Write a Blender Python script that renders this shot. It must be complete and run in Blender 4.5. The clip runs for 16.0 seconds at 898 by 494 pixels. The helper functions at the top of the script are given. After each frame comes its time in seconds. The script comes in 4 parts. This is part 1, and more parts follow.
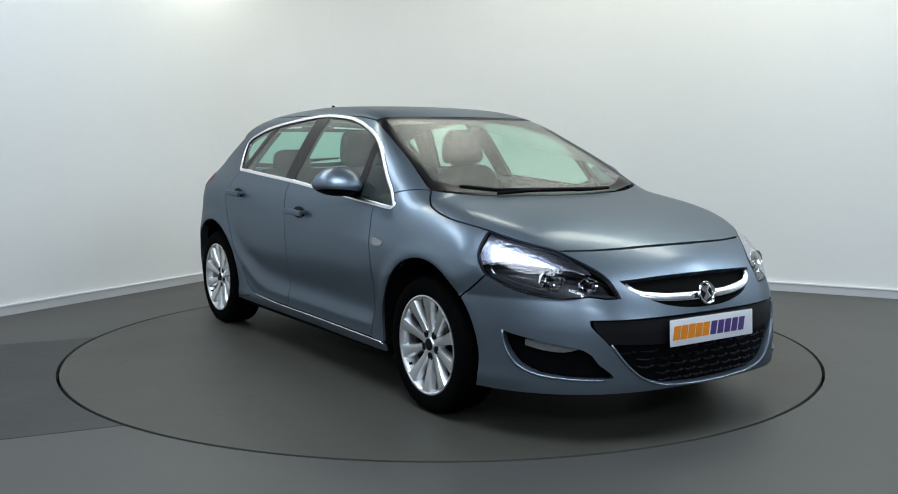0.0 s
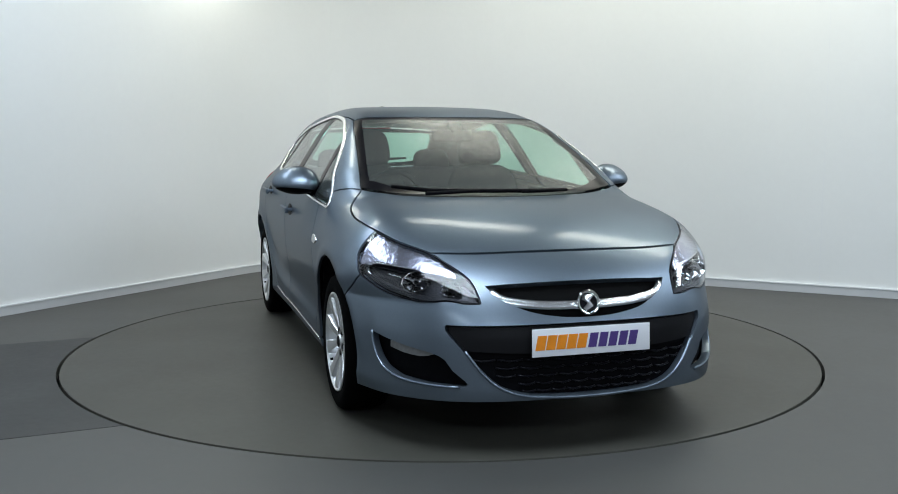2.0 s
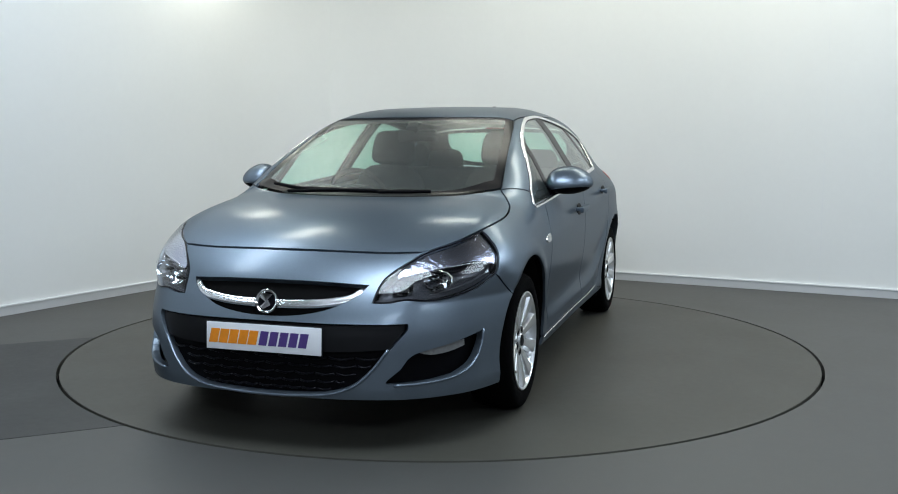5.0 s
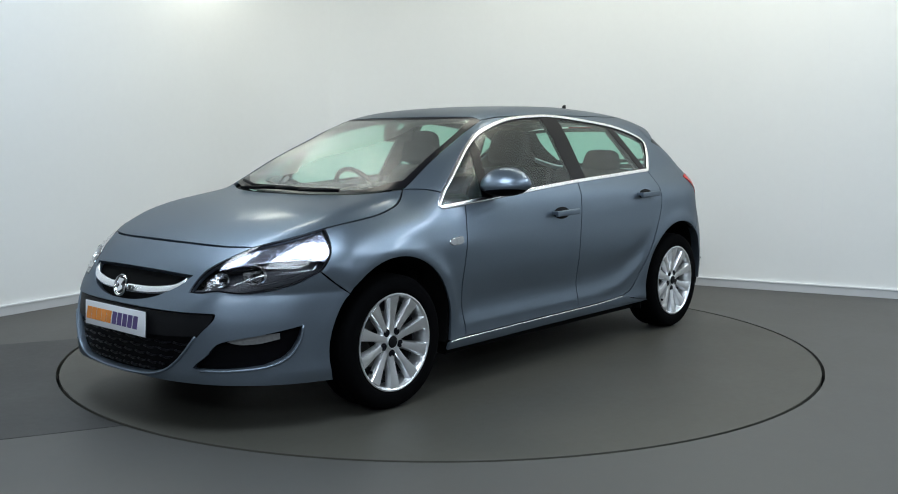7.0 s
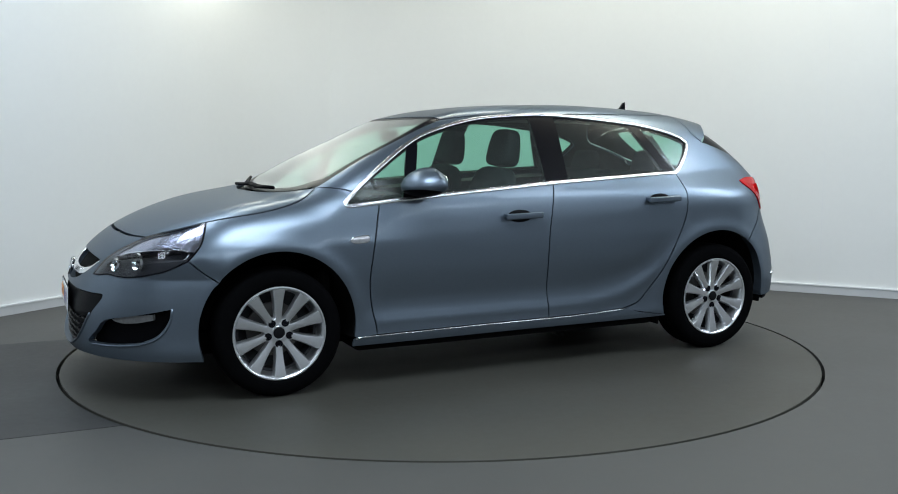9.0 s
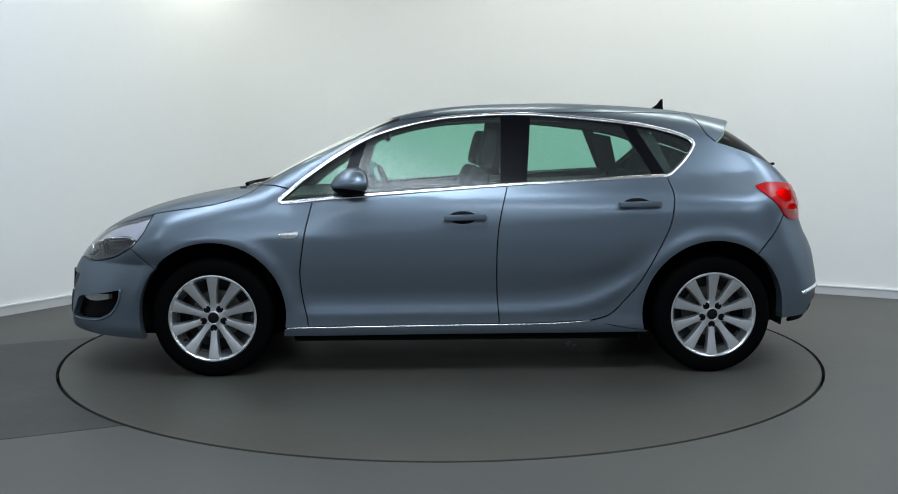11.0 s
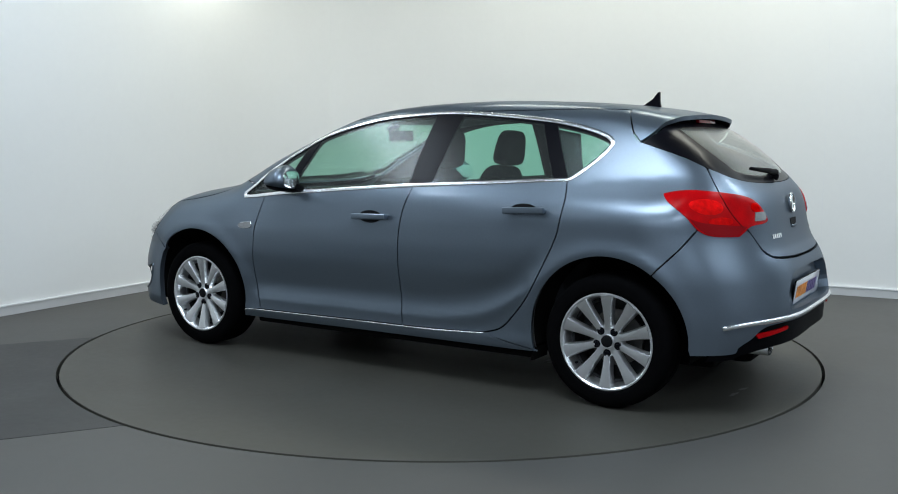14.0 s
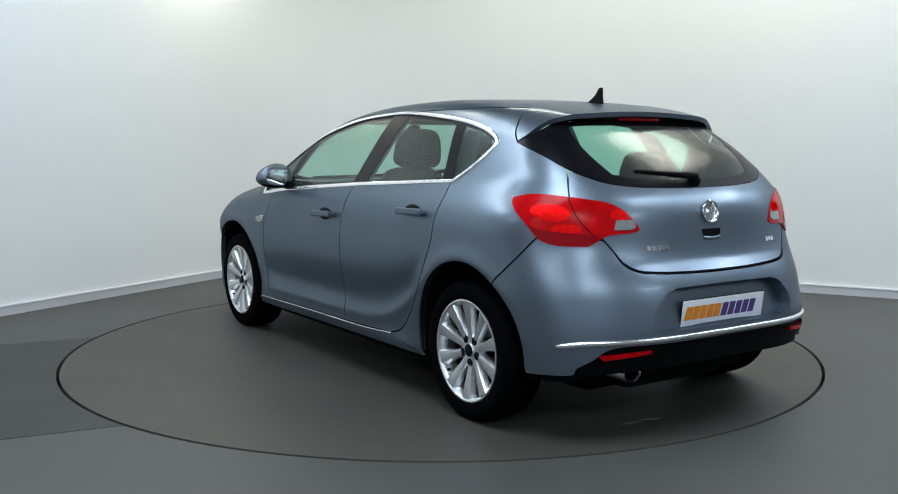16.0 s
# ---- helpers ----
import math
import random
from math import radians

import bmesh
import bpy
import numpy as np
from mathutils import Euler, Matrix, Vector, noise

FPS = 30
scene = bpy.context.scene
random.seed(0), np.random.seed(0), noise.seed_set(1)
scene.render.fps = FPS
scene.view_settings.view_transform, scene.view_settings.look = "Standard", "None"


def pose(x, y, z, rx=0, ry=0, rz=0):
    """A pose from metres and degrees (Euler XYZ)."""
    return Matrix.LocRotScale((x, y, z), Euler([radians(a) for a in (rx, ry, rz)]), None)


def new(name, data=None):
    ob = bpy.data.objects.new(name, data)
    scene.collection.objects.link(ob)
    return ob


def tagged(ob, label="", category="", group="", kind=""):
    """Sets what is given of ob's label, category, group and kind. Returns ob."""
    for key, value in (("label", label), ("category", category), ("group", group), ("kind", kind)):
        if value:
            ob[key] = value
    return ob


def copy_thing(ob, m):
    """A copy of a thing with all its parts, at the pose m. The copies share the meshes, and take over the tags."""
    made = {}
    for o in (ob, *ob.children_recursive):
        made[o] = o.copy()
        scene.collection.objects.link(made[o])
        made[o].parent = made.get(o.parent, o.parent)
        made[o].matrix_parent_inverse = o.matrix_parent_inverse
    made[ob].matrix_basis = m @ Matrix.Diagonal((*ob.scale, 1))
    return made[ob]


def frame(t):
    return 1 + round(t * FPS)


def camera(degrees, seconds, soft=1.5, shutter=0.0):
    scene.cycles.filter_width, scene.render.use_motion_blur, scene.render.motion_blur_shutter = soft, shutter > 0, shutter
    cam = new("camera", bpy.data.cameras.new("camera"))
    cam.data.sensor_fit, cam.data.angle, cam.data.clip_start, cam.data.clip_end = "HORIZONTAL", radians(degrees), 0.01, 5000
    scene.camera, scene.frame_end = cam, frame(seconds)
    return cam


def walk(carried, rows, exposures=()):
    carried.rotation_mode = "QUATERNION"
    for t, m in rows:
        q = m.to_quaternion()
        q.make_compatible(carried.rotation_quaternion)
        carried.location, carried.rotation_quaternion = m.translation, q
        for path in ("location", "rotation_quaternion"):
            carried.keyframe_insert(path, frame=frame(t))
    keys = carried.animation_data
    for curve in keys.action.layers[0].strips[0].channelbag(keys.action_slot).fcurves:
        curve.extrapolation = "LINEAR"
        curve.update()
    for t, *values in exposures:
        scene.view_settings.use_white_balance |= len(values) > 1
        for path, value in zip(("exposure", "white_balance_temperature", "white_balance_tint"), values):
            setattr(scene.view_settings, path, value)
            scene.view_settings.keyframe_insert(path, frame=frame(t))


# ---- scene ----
D = 5.812
cam = camera(50.83, 16.0, soft=1.0)
EYE = pose(0, -D, 1.2435, 90 - 6.293, 0, -0.4525)
walk(cam, [(0, EYE), (16, EYE)], exposures=[(0, -0.26, 6500, 10), (16, -0.26, 6500, 10)])

# ---- light: added ceiling panels out of view, cool near the camera, warmer over the back of the room ----
world = bpy.data.worlds.new("world")
scene.world = world
world.use_nodes = True
world.node_tree.nodes["Background"].inputs[0].default_value = (.02, .02, .02, 1)
CEIL = 4.0
CORNER = Vector((-1.244, 4.267, 0))
ALONG_L = Vector((-.5030, -.8643, 0))    # from the corner along the left wall
ALONG_R = Vector((.8819, -.4714, 0))     # from the corner along the right wall
ROOM = 12.5


def room(l, r, z=0.0):
    """A place l metres from the corner along the left wall, r along the right one."""
    p = CORNER + ALONG_L * l + ALONG_R * r
    return Vector((p.x, p.y, z))


COOL, WARM = (.74, .865, .99), (.99, 1.0, .88)
# places and watts set by guess to brighten walls, floor and car
PANELS = [  # l, r, length along l, along r, watts, colour; a height, for the lamp on the wall
    (1.8, .16, .6, .2, 9, WARM, 3.1), (2.6, 1.0, 1.0, .4, 24, WARM), (1.2, 2.6, .4, 1.4, 34, WARM), (1.2, 5.0, .5, 2.4, 66, WARM), (4.6, 1.2, 2.4, .5, 62, COOL), (1.0, 8.2, .5, 2.4, 116, COOL),
    (8.3, 1.2, 2.4, .5, 26, COOL), (6.0, 4.6, 1.8, 2.2, 150, COOL), (3.3, 7.7, 1.6, 1.6, 55, COOL), (11.5, 5.4, .6, 3.4, 140, COOL), (5.6, 11.4, 3.0, .6, 125, COOL), (9.8, 8.8, 2.0, 2.0, 165, COOL),
]


# ---- materials ----
def material(name, color=(.5, .5, .5), rough=.5, metal=0.0, coat=0.0, coat_rough=.05, spec=.5, vary=0.0, scale=4.0, bump=0.0, bump_scale=60.0,
             emit=None, emit_power=0.0, edge=1.0, rough_vary=0.0):
    m = bpy.data.materials.new(name)
    m.use_nodes = True
    nt = m.node_tree
    b = nt.nodes["Principled BSDF"]
    b.inputs["Base Color"].default_value = (*color, 1)
    b.inputs["Roughness"].default_value = rough
    b.inputs["Metallic"].default_value = metal
    b.inputs["Coat Weight"].default_value = coat
    b.inputs["Coat Roughness"].default_value = coat_rough
    b.inputs["Specular IOR Level"].default_value = spec
    b.inputs["Specular Tint"].default_value = (edge, edge, edge, 1)
    if emit:
        b.inputs["Emission Color"].default_value = (*emit, 1)
        b.inputs["Emission Strength"].default_value = emit_power
    tex = nt.nodes.new("ShaderNodeTexCoord")
    if vary or rough_vary:
        big, fine = nt.nodes.new("ShaderNodeTexNoise"), nt.nodes.new("ShaderNodeTexNoise")
        big.inputs["Scale"].default_value, fine.inputs["Scale"].default_value = scale, scale * 17
        big.inputs["Detail"].default_value, fine.inputs["Detail"].default_value = 5, 3
        nt.links.new(tex.outputs["Object"], big.inputs["Vector"])
        nt.links.new(tex.outputs["Object"], fine.inputs["Vector"])
        mix = nt.nodes.new("ShaderNodeMath")
        mix.operation = "MULTIPLY_ADD"
        nt.links.new(fine.outputs["Fac"], mix.inputs[0])
        mix.inputs[1].default_value = .4
        nt.links.new(big.outputs["Fac"], mix.inputs[2])
        if vary:
            ramp = nt.nodes.new("ShaderNodeMapRange")
            ramp.inputs[1].default_value, ramp.inputs[2].default_value = .4, 1.0
            ramp.inputs[3].default_value, ramp.inputs[4].default_value = 1 - vary, 1 + vary
            nt.links.new(mix.outputs[0], ramp.inputs[0])
            mul = nt.nodes.new("ShaderNodeVectorMath")
            mul.operation = "SCALE"
            mul.inputs[0].default_value = color
            nt.links.new(ramp.outputs[0], mul.inputs["Scale"])
            nt.links.new(mul.outputs[0], b.inputs["Base Color"])
        if rough_vary:
            rr = nt.nodes.new("ShaderNodeMapRange")
            rr.inputs[1].default_value, rr.inputs[2].default_value = .4, 1.0
            rr.inputs[3].default_value, rr.inputs[4].default_value = rough - rough_vary, rough + rough_vary
            nt.links.new(mix.outputs[0], rr.inputs[0])
            nt.links.new(rr.outputs[0], b.inputs["Roughness"])
    if bump:
        n2 = nt.nodes.new("ShaderNodeTexNoise")
        n2.inputs["Scale"].default_value = bump_scale
        n2.inputs["Detail"].default_value = 4
        nt.links.new(tex.outputs["Object"], n2.inputs["Vector"])
        bp = nt.nodes.new("ShaderNodeBump")
        bp.inputs["Strength"].default_value = bump
        bp.inputs["Distance"].default_value = .004
        nt.links.new(n2.outputs["Fac"], bp.inputs["Height"])
        nt.links.new(bp.outputs[0], b.inputs["Normal"])
    return m


PAINT = material("silver_blue_paint", (.177, .217, .264), rough=.37, metal=.84, edge=.2, coat=.3, coat_rough=.14, vary=.025, scale=90, bump=.02, bump_scale=1500)
BLACK = material("black_plastic", (.003, .003, .004), rough=.55, spec=.05, vary=.15, scale=30, bump=.1, bump_scale=400)
GLOSS_BLACK = material("gloss_black_trim", (.004, .004, .006), rough=.28, spec=.12)
SATIN_BLACK = material("dark_grey_plastic", (.007, .007, .008), rough=.5, spec=.1, vary=.1, scale=20, bump=.15, bump_scale=300)
VOID = material("matt_black_liner", (.004, .004, .004), rough=.95, spec=.1)
CHROME = material("chrome", (.86, .87, .88), rough=.12, metal=1.0)
SATIN_CHROME = material("satin_chrome", (.90, .91, .92), rough=.26, metal=1.0)
ALLOY = material("silver_alloy", (.80, .81, .82), rough=.33, metal=.95, coat=.4, vary=.03, scale=40)
# darker copy of the alloy: shade inside the rim put into its colour
ALLOY_SHADED = material("shaded_alloy_barrel", (.03, .03, .033), rough=.6, metal=.3, vary=.15, scale=30)
RUBBER = material("tyre_rubber", (.0022, .0022, .0025), rough=.85, spec=.03, vary=.2, scale=25, bump=.15, bump_scale=250)
DISC = material("brake_steel", (.22, .21, .20), rough=.4, metal=.9, vary=.15, scale=30)
RED = material("red_lamp_plastic", (.46, .002, .004), rough=.22, spec=.12, vary=.35, scale=11)
# lighter red that paints the tail lamps' hot spots
RED_HOT = material("red_hot_spot", (.80, .008, .008), rough=.42, metal=1.0, edge=.1, vary=.3, scale=40, bump=.5, bump_scale=90)
GUIDE = material("faceted_light_guide", (.50, .51, .60), rough=.20, metal=1.0, bump=.8, bump_scale=38)
RED_DARK = material("deep_red_lamp", (.26, .003, .006), rough=.15, spec=.2)
CLEAR = material("clear_lamp_plastic", (.22, .22, .22), rough=.12, coat=.6, vary=.2, scale=60)
LAMP_DARK = material("lamp_housing", (.045, .047, .055), rough=.3, metal=.4)
PLATE = material("white_plate", (.82, .83, .86), rough=.25, coat=.6, vary=.03, scale=15)
ORANGE = material("orange_print", (.85, .27, .015), rough=.35, vary=.12, scale=30)
PURPLE = material("purple_print", (.08, .045, .20), rough=.35, vary=.1, scale=30)
FABRIC = material("charcoal_fabric", (.018, .019, .021), rough=.9, spec=.2, vary=.25, scale=25, bump=.35, bump_scale=500)
TRIM_GREY = material("grey_trim", (.022, .022, .023), rough=.7, vary=.1, scale=20, bump=.1, bump_scale=400)
LINING = material("pale_grey_lining", (.34, .34, .32), rough=.9, vary=.06, scale=30, bump=.1, bump_scale=500)
MIRROR = material("mirror_glass", (.8, .84, .86), rough=.02, metal=1.0)
WALL = material("white_wall_paint", (.80, .81, .80), rough=.75, spec=.3, vary=.018, scale=1.2, bump=.06, bump_scale=180)
WALL_UNSEEN = material("unseen_wall_grey", (.26, .26, .265), rough=.8, spec=.2, vary=.05, scale=1.2, bump=.06, bump_scale=180)
BASE_PAINT = material("white_gloss_paint", (.78, .79, .80), rough=.35, vary=.02, scale=6)
BASE_FACE = material("grey_skirting", (.55, .56, .57), rough=.45, vary=.03, scale=6)
CEIL_PAINT = material("ceiling_paint", (.30, .30, .295), rough=.85, vary=.02, scale=2)
FLOOR = material("grey_floor_paint", (.066, .065, .060), rough=.50, spec=.3, vary=.15, scale=1.1, bump=.05, bump_scale=120, rough_vary=.06)
DISC_PAINT = material("turntable_paint", (.054, .052, .043), rough=.50, spec=.3, vary=.11, scale=1.3, bump=.05, bump_scale=120, rough_vary=.06)
LANE = material("tyre_worn_floor", (.028, .028, .028), rough=.50, spec=.3, vary=.12, scale=1.4, bump=.05, bump_scale=120, rough_vary=.06)
SCUFF = material("pale_scuff", (.16, .16, .155), rough=.6, vary=.2, scale=40)
COOL_GLOW = material("cool_diffuser", (.9, .9, .9), rough=.6, emit=COOL, emit_power=1.5)
WARM_GLOW = material("warm_diffuser", (.9, .9, .9), rough=.6, emit=WARM, emit_power=1.5)


def glass(name, tint, clear, veil=.0, blur=.08):
    """Thin tinted glass: see-through with a mirror coat that grows towards grazing angles, and a pale veil painted in
    for hazy reflections.
    """
    m = bpy.data.materials.new(name)
    m.use_nodes = True
    nt = m.node_tree
    nt.nodes.remove(nt.nodes["Principled BSDF"])
    tr, gl, mix, fr, sh, lo = (nt.nodes.new(n) for n in ("ShaderNodeBsdfTransparent", "ShaderNodeBsdfGlossy", "ShaderNodeMixShader", "ShaderNodeLayerWeight", "ShaderNodeMath", "ShaderNodeMapRange"))
    tr.inputs[0].default_value = (*tint, 1)
    gl.inputs[0].default_value = (1, 1, 1, 1)
    gl.inputs[1].default_value = blur
    fr.inputs[0].default_value = .5
    sh.operation = "POWER"
    sh.inputs[1].default_value = 5
    nt.links.new(fr.outputs["Facing"], sh.inputs[0])
    nt.links.new(sh.outputs[0], lo.inputs[0])
    lo.inputs[3].default_value, lo.inputs[4].default_value = clear, 1.0
    nt.links.new(lo.outputs[0], mix.inputs[0])
    nt.links.new(tr.outputs[0], mix.inputs[1])
    nt.links.new(gl.outputs[0], mix.inputs[2])
    # pale diffuse share painted in for the broad reflection haze on the glass
    veiled, haze = nt.nodes.new("ShaderNodeMixShader"), nt.nodes.new("ShaderNodeBsdfDiffuse")
    haze.inputs[0].default_value = (.62, .68, .64, 1)
    veiled.inputs[0].default_value = veil
    nt.links.new(mix.outputs[0], veiled.inputs[1])
    nt.links.new(haze.outputs[0], veiled.inputs[2])
    nt.links.new(veiled.outputs[0], nt.nodes["Material Output"].inputs[0])
    return m


GLASS = glass("green_tinted_glass", (.56, .85, .74), .035, .03, .22)
SCREEN = glass("windscreen_glass", (.66, .85, .76), .03, .05, .36)
LENS = glass("clear_lens", (.92, .93, .95), .05)


# ---- mesh helpers ----
def mesh_from(name, verts, faces, normals=None, smooth=True):
    me = bpy.data.meshes.new(name)
    me.from_pydata([tuple(v) for v in verts], [], [tuple(f) for f in faces])
    if smooth:
        me.shade_smooth()
    if normals is not None:
        me.normals_split_custom_set_from_vertices([tuple(n) for n in normals])
    return me


def thing(name, me, mat, parent=None, label="", category="", group="", kind=""):
    ob = new(name, me)
    if me is not None and mat is not None and not me.materials:
        me.materials.append(mat)
    if parent is not None:
        ob.parent = parent
    return tagged(ob, label, category, group, kind)


def part(name, me, mat, parent, label=""):
    """Links a mesh (or a bmesh, which it frees) as one part of its parent."""
    if isinstance(me, bmesh.types.BMesh):
        bm, me = me, bpy.data.meshes.new(name)
        bm.to_mesh(bm and me)
        bm.free()
    return thing(name, me, mat, parent, label)


def smooth_by_angle(bm, degrees=35):
    for f in bm.faces:
        f.smooth = True
    for e in bm.edges:
        if len(e.link_faces) == 2 and e.calc_face_angle(0) > radians(degrees):
            e.smooth = False
    return bm


def box(size, at=(0, 0, 0), bevel=.01, segments=2, turn=None):
    bm = bmesh.new()
    bmesh.ops.create_cube(bm, size=1, matrix=Matrix.Diagonal((*size, 1)))
    if bevel:
        bmesh.ops.bevel(bm, geom=bm.edges[:], offset=bevel, segments=segments, profile=.6, affect="EDGES")
    bmesh.ops.transform(bm, matrix=Matrix.Translation(at) @ (turn or Matrix()), verts=bm.verts)
    return smooth_by_angle(bm)


def lathe(profile, n=64, turn=None):
    """Turns (radius, height) points about the y axis; heights run along +y."""
    verts, faces, k = [], [], len(profile)
    for i in range(n):
        a = 2 * math.pi * i / n
        verts += [Vector((r * math.cos(a), h, r * math.sin(a))) for r, h in profile]
    for i in range(n):
        for j in range(k - 1):
            p, q = i * k + j, ((i + 1) % n) * k + j
            faces.append((p, p + 1, q + 1, q))
    bm = bmesh.new()
    bv = [bm.verts.new(v) for v in verts]
    for f in faces:
        bm.faces.new([bv[i] for i in f])
    bmesh.ops.remove_doubles(bm, verts=bm.verts, dist=1e-6)
    bmesh.ops.recalc_face_normals(bm, faces=bm.faces)
    if turn is not None:
        bmesh.ops.transform(bm, matrix=turn, verts=bm.verts)
    return smooth_by_angle(bm, 40)


def prism(points, depth, bevel=0.0, matrix=None, segments=2):
    """A closed outline in x, y given a depth along +z, its rim bevelled."""
    bm = bmesh.new()
    f = bm.faces.new([bm.verts.new((x, y, 0)) for x, y in points])
    up = bmesh.ops.extrude_face_region(bm, geom=[f])
    bmesh.ops.translate(bm, vec=(0, 0, depth), verts=[v for v in up["geom"] if isinstance(v, bmesh.types.BMVert)])
    bmesh.ops.recalc_face_normals(bm, faces=bm.faces)
    if bevel:
        edges = [e for e in bm.edges if all(abs(v.co.z - depth) < 1e-6 for v in e.verts)]
        bmesh.ops.bevel(bm, geom=edges, offset=bevel, segments=segments, profile=.6, affect="EDGES")
    if matrix is not None:
        bmesh.ops.transform(bm, matrix=matrix, verts=bm.verts)
    return smooth_by_angle(bm)


def merge(*bms):
    out = bmesh.new()
    for bm in bms:
        me = bpy.data.meshes.new("tmp")
        bm.to_mesh(me)
        out.from_mesh(me)
        bm.free()
        bpy.data.meshes.remove(me)
    return out


def tube(points, radius, sides=8, closed=False):
    """A round bar along points."""
    pts = [Vector(p) for p in points]
    n, verts, faces = len(pts), [], []
    for i, p in enumerate(pts):
        a = pts[(i - 1) % n] if closed or i else p
        b = pts[(i + 1) % n] if closed or i < n - 1 else p
        t = (b - a).normalized()
        s = t.cross(Vector((0, 0, 1)) if abs(t.z) < .9 else Vector((1, 0, 0))).normalized()
        u = s.cross(t)
        r = radius(i / max(1, n - 1)) if callable(radius) else radius
        verts += [p + (s * math.cos(k * 2 * math.pi / sides) + u * math.sin(k * 2 * math.pi / sides)) * r for k in range(sides)]
    for i in range(n if closed else n - 1):
        for k in range(sides):
            p, q = i * sides, ((i + 1) % n) * sides
            faces.append((p + k, p + (k + 1) % sides, q + (k + 1) % sides, q + k))
    if not closed:
        faces += [tuple(range(sides))[::-1], tuple((n - 1) * sides + k for k in range(sides))]
    return mesh_from("tube", verts, faces)


# ---- the car's outer skin as one smooth form ----
def curve(*pts):
    """A smooth monotone-safe curve through (u, v) design points, for arrays."""
    p = np.array(sorted(pts), float)
    u, v = p[:, 0], p[:, 1]
    h, d = np.diff(u), np.diff(v) / np.diff(u)
    m = np.zeros(len(u))
    m[0], m[-1] = d[0], d[-1]
    for i in range(1, len(u) - 1):
        if d[i - 1] * d[i] > 0:
            w1, w2 = 2 * h[i] + h[i - 1], h[i] + 2 * h[i - 1]
            m[i] = (w1 + w2) / (w1 / d[i - 1] + w2 / d[i])

    def f(q):
        q = np.clip(np.asarray(q, float), u[0], u[-1])
        i = np.clip(np.searchsorted(u, q) - 1, 0, len(h) - 1)
        s = (q - u[i]) / h[i]
        return ((1 + 2 * s) * (1 - s) ** 2 * v[i] + s * (1 - s) ** 2 * h[i] * m[i]
                + s * s * (3 - 2 * s) * v[i + 1] + s * s * (s - 1) * h[i] * m[i + 1])
    return f


def smax(a, b, k):
    h = np.maximum(k - np.abs(a - b), 0) / k
    return np.maximum(a, b) + h * h * k / 4


# the car's design curves: x ahead, y to the left, z up; the origin between the axles
AXLE = 1.3425
top_line = curve((2.3, .50), (2.12, .715), (2.0, .796), (1.85, .862), (1.66, .918), (1.48, .955), (1.3, .982), (1.2, 1.0), (1.05, 1.08),
                 (.85, 1.193), (.6, 1.312), (.45, 1.376), (.36, 1.405), (.15, 1.445), (-.17, 1.470), (-.52, 1.477),
                 (-.86, 1.466), (-1.13, 1.448), (-1.37, 1.420), (-1.55, 1.388), (-1.9, 1.30))
top_crown = curve((2.2, .09), (1.9, .035), (1.5, .012), (1.22, .008), (1.0, .02), (.6, .036), (.35, .022), (0, .016), (-1.2, .018), (-1.6, .04))
side_line = curve((.10, .80), (.2, .855), (.26, .872), (.32, .868), (.5, .876), (.62, .889), (.72, .893), (.8, .891), (.86, .889), (.925, .881), (.955, .872), (1.02, .835), (1.1, .783),
                  (1.2, .718), (1.3, .65), (1.4, .566), (1.5, .45), (1.7, .2))
side_taper = curve((2.3, .14), (1.85, .05), (1.6, .002), (1.3, .0), (.9, .0), (0, .008), (-.9, .004), (-1.3, .0), (-1.6, .008), (-1.85, .045), (-2.1, .12))
cabin_taper = curve((1.2, .03), (.7, -.004), (.3, .0), (-.3, .0), (-.9, .005), (-1.26, .026), (-1.45, .045), (-1.75, .10), (-2.0, .16))
shoulder = curve((2.2, .24), (1.7, .22), (1.1, .16), (.85, .10), (.5, .07), (-.6, .07), (-1.2, .08), (-1.7, .11))
nose_line = curve((.08, 2.10), (.15, 2.22), (.2, 2.262), (.27, 2.275), (.40, 2.272), (.47, 2.266), (.55, 2.244), (.6, 2.222), (.66, 2.185), (.72, 2.135), (.78, 2.07), (.9, 1.9))
tail_line = curve((.15, -2.0), (.22, -2.07), (.32, -2.10), (.45, -2.105), (.56, -2.09), (.64, -2.07), (.7, -2.04), (.75, -2.003), (.8, -1.985), (.94, -1.957),
                  (1.0, -1.93), (1.06, -1.875), (1.2, -1.722), (1.33, -1.535), (1.42, -1.40), (1.5, -1.27))
wing_lean = curve((2.2, .05), (1.7, .05), (1.2, .055), (.95, .05), (.7, .012), (.5, 0), (-2, 0))
tail_corner = curve((.15, -2.0), (.25, -2.075), (.40, -2.10), (.6, -2.067), (.82, -1.985), (.94, -1.957), (1.0, -1.93), (1.06, -1.88), (1.2, -1.722), (1.33, -1.535), (1.42, -1.40), (1.5, -1.27))
crease = curve((1.1, .745), (.7, .76), (0, .805), (-.9, .87), (-1.6, .93))
swoosh = curve((.9, .33), (-.3, .335), (-.6, .365), (-.8, .44), (-1.0, .58))


def ends(z):
    return nose_line(z), tail_line(z)


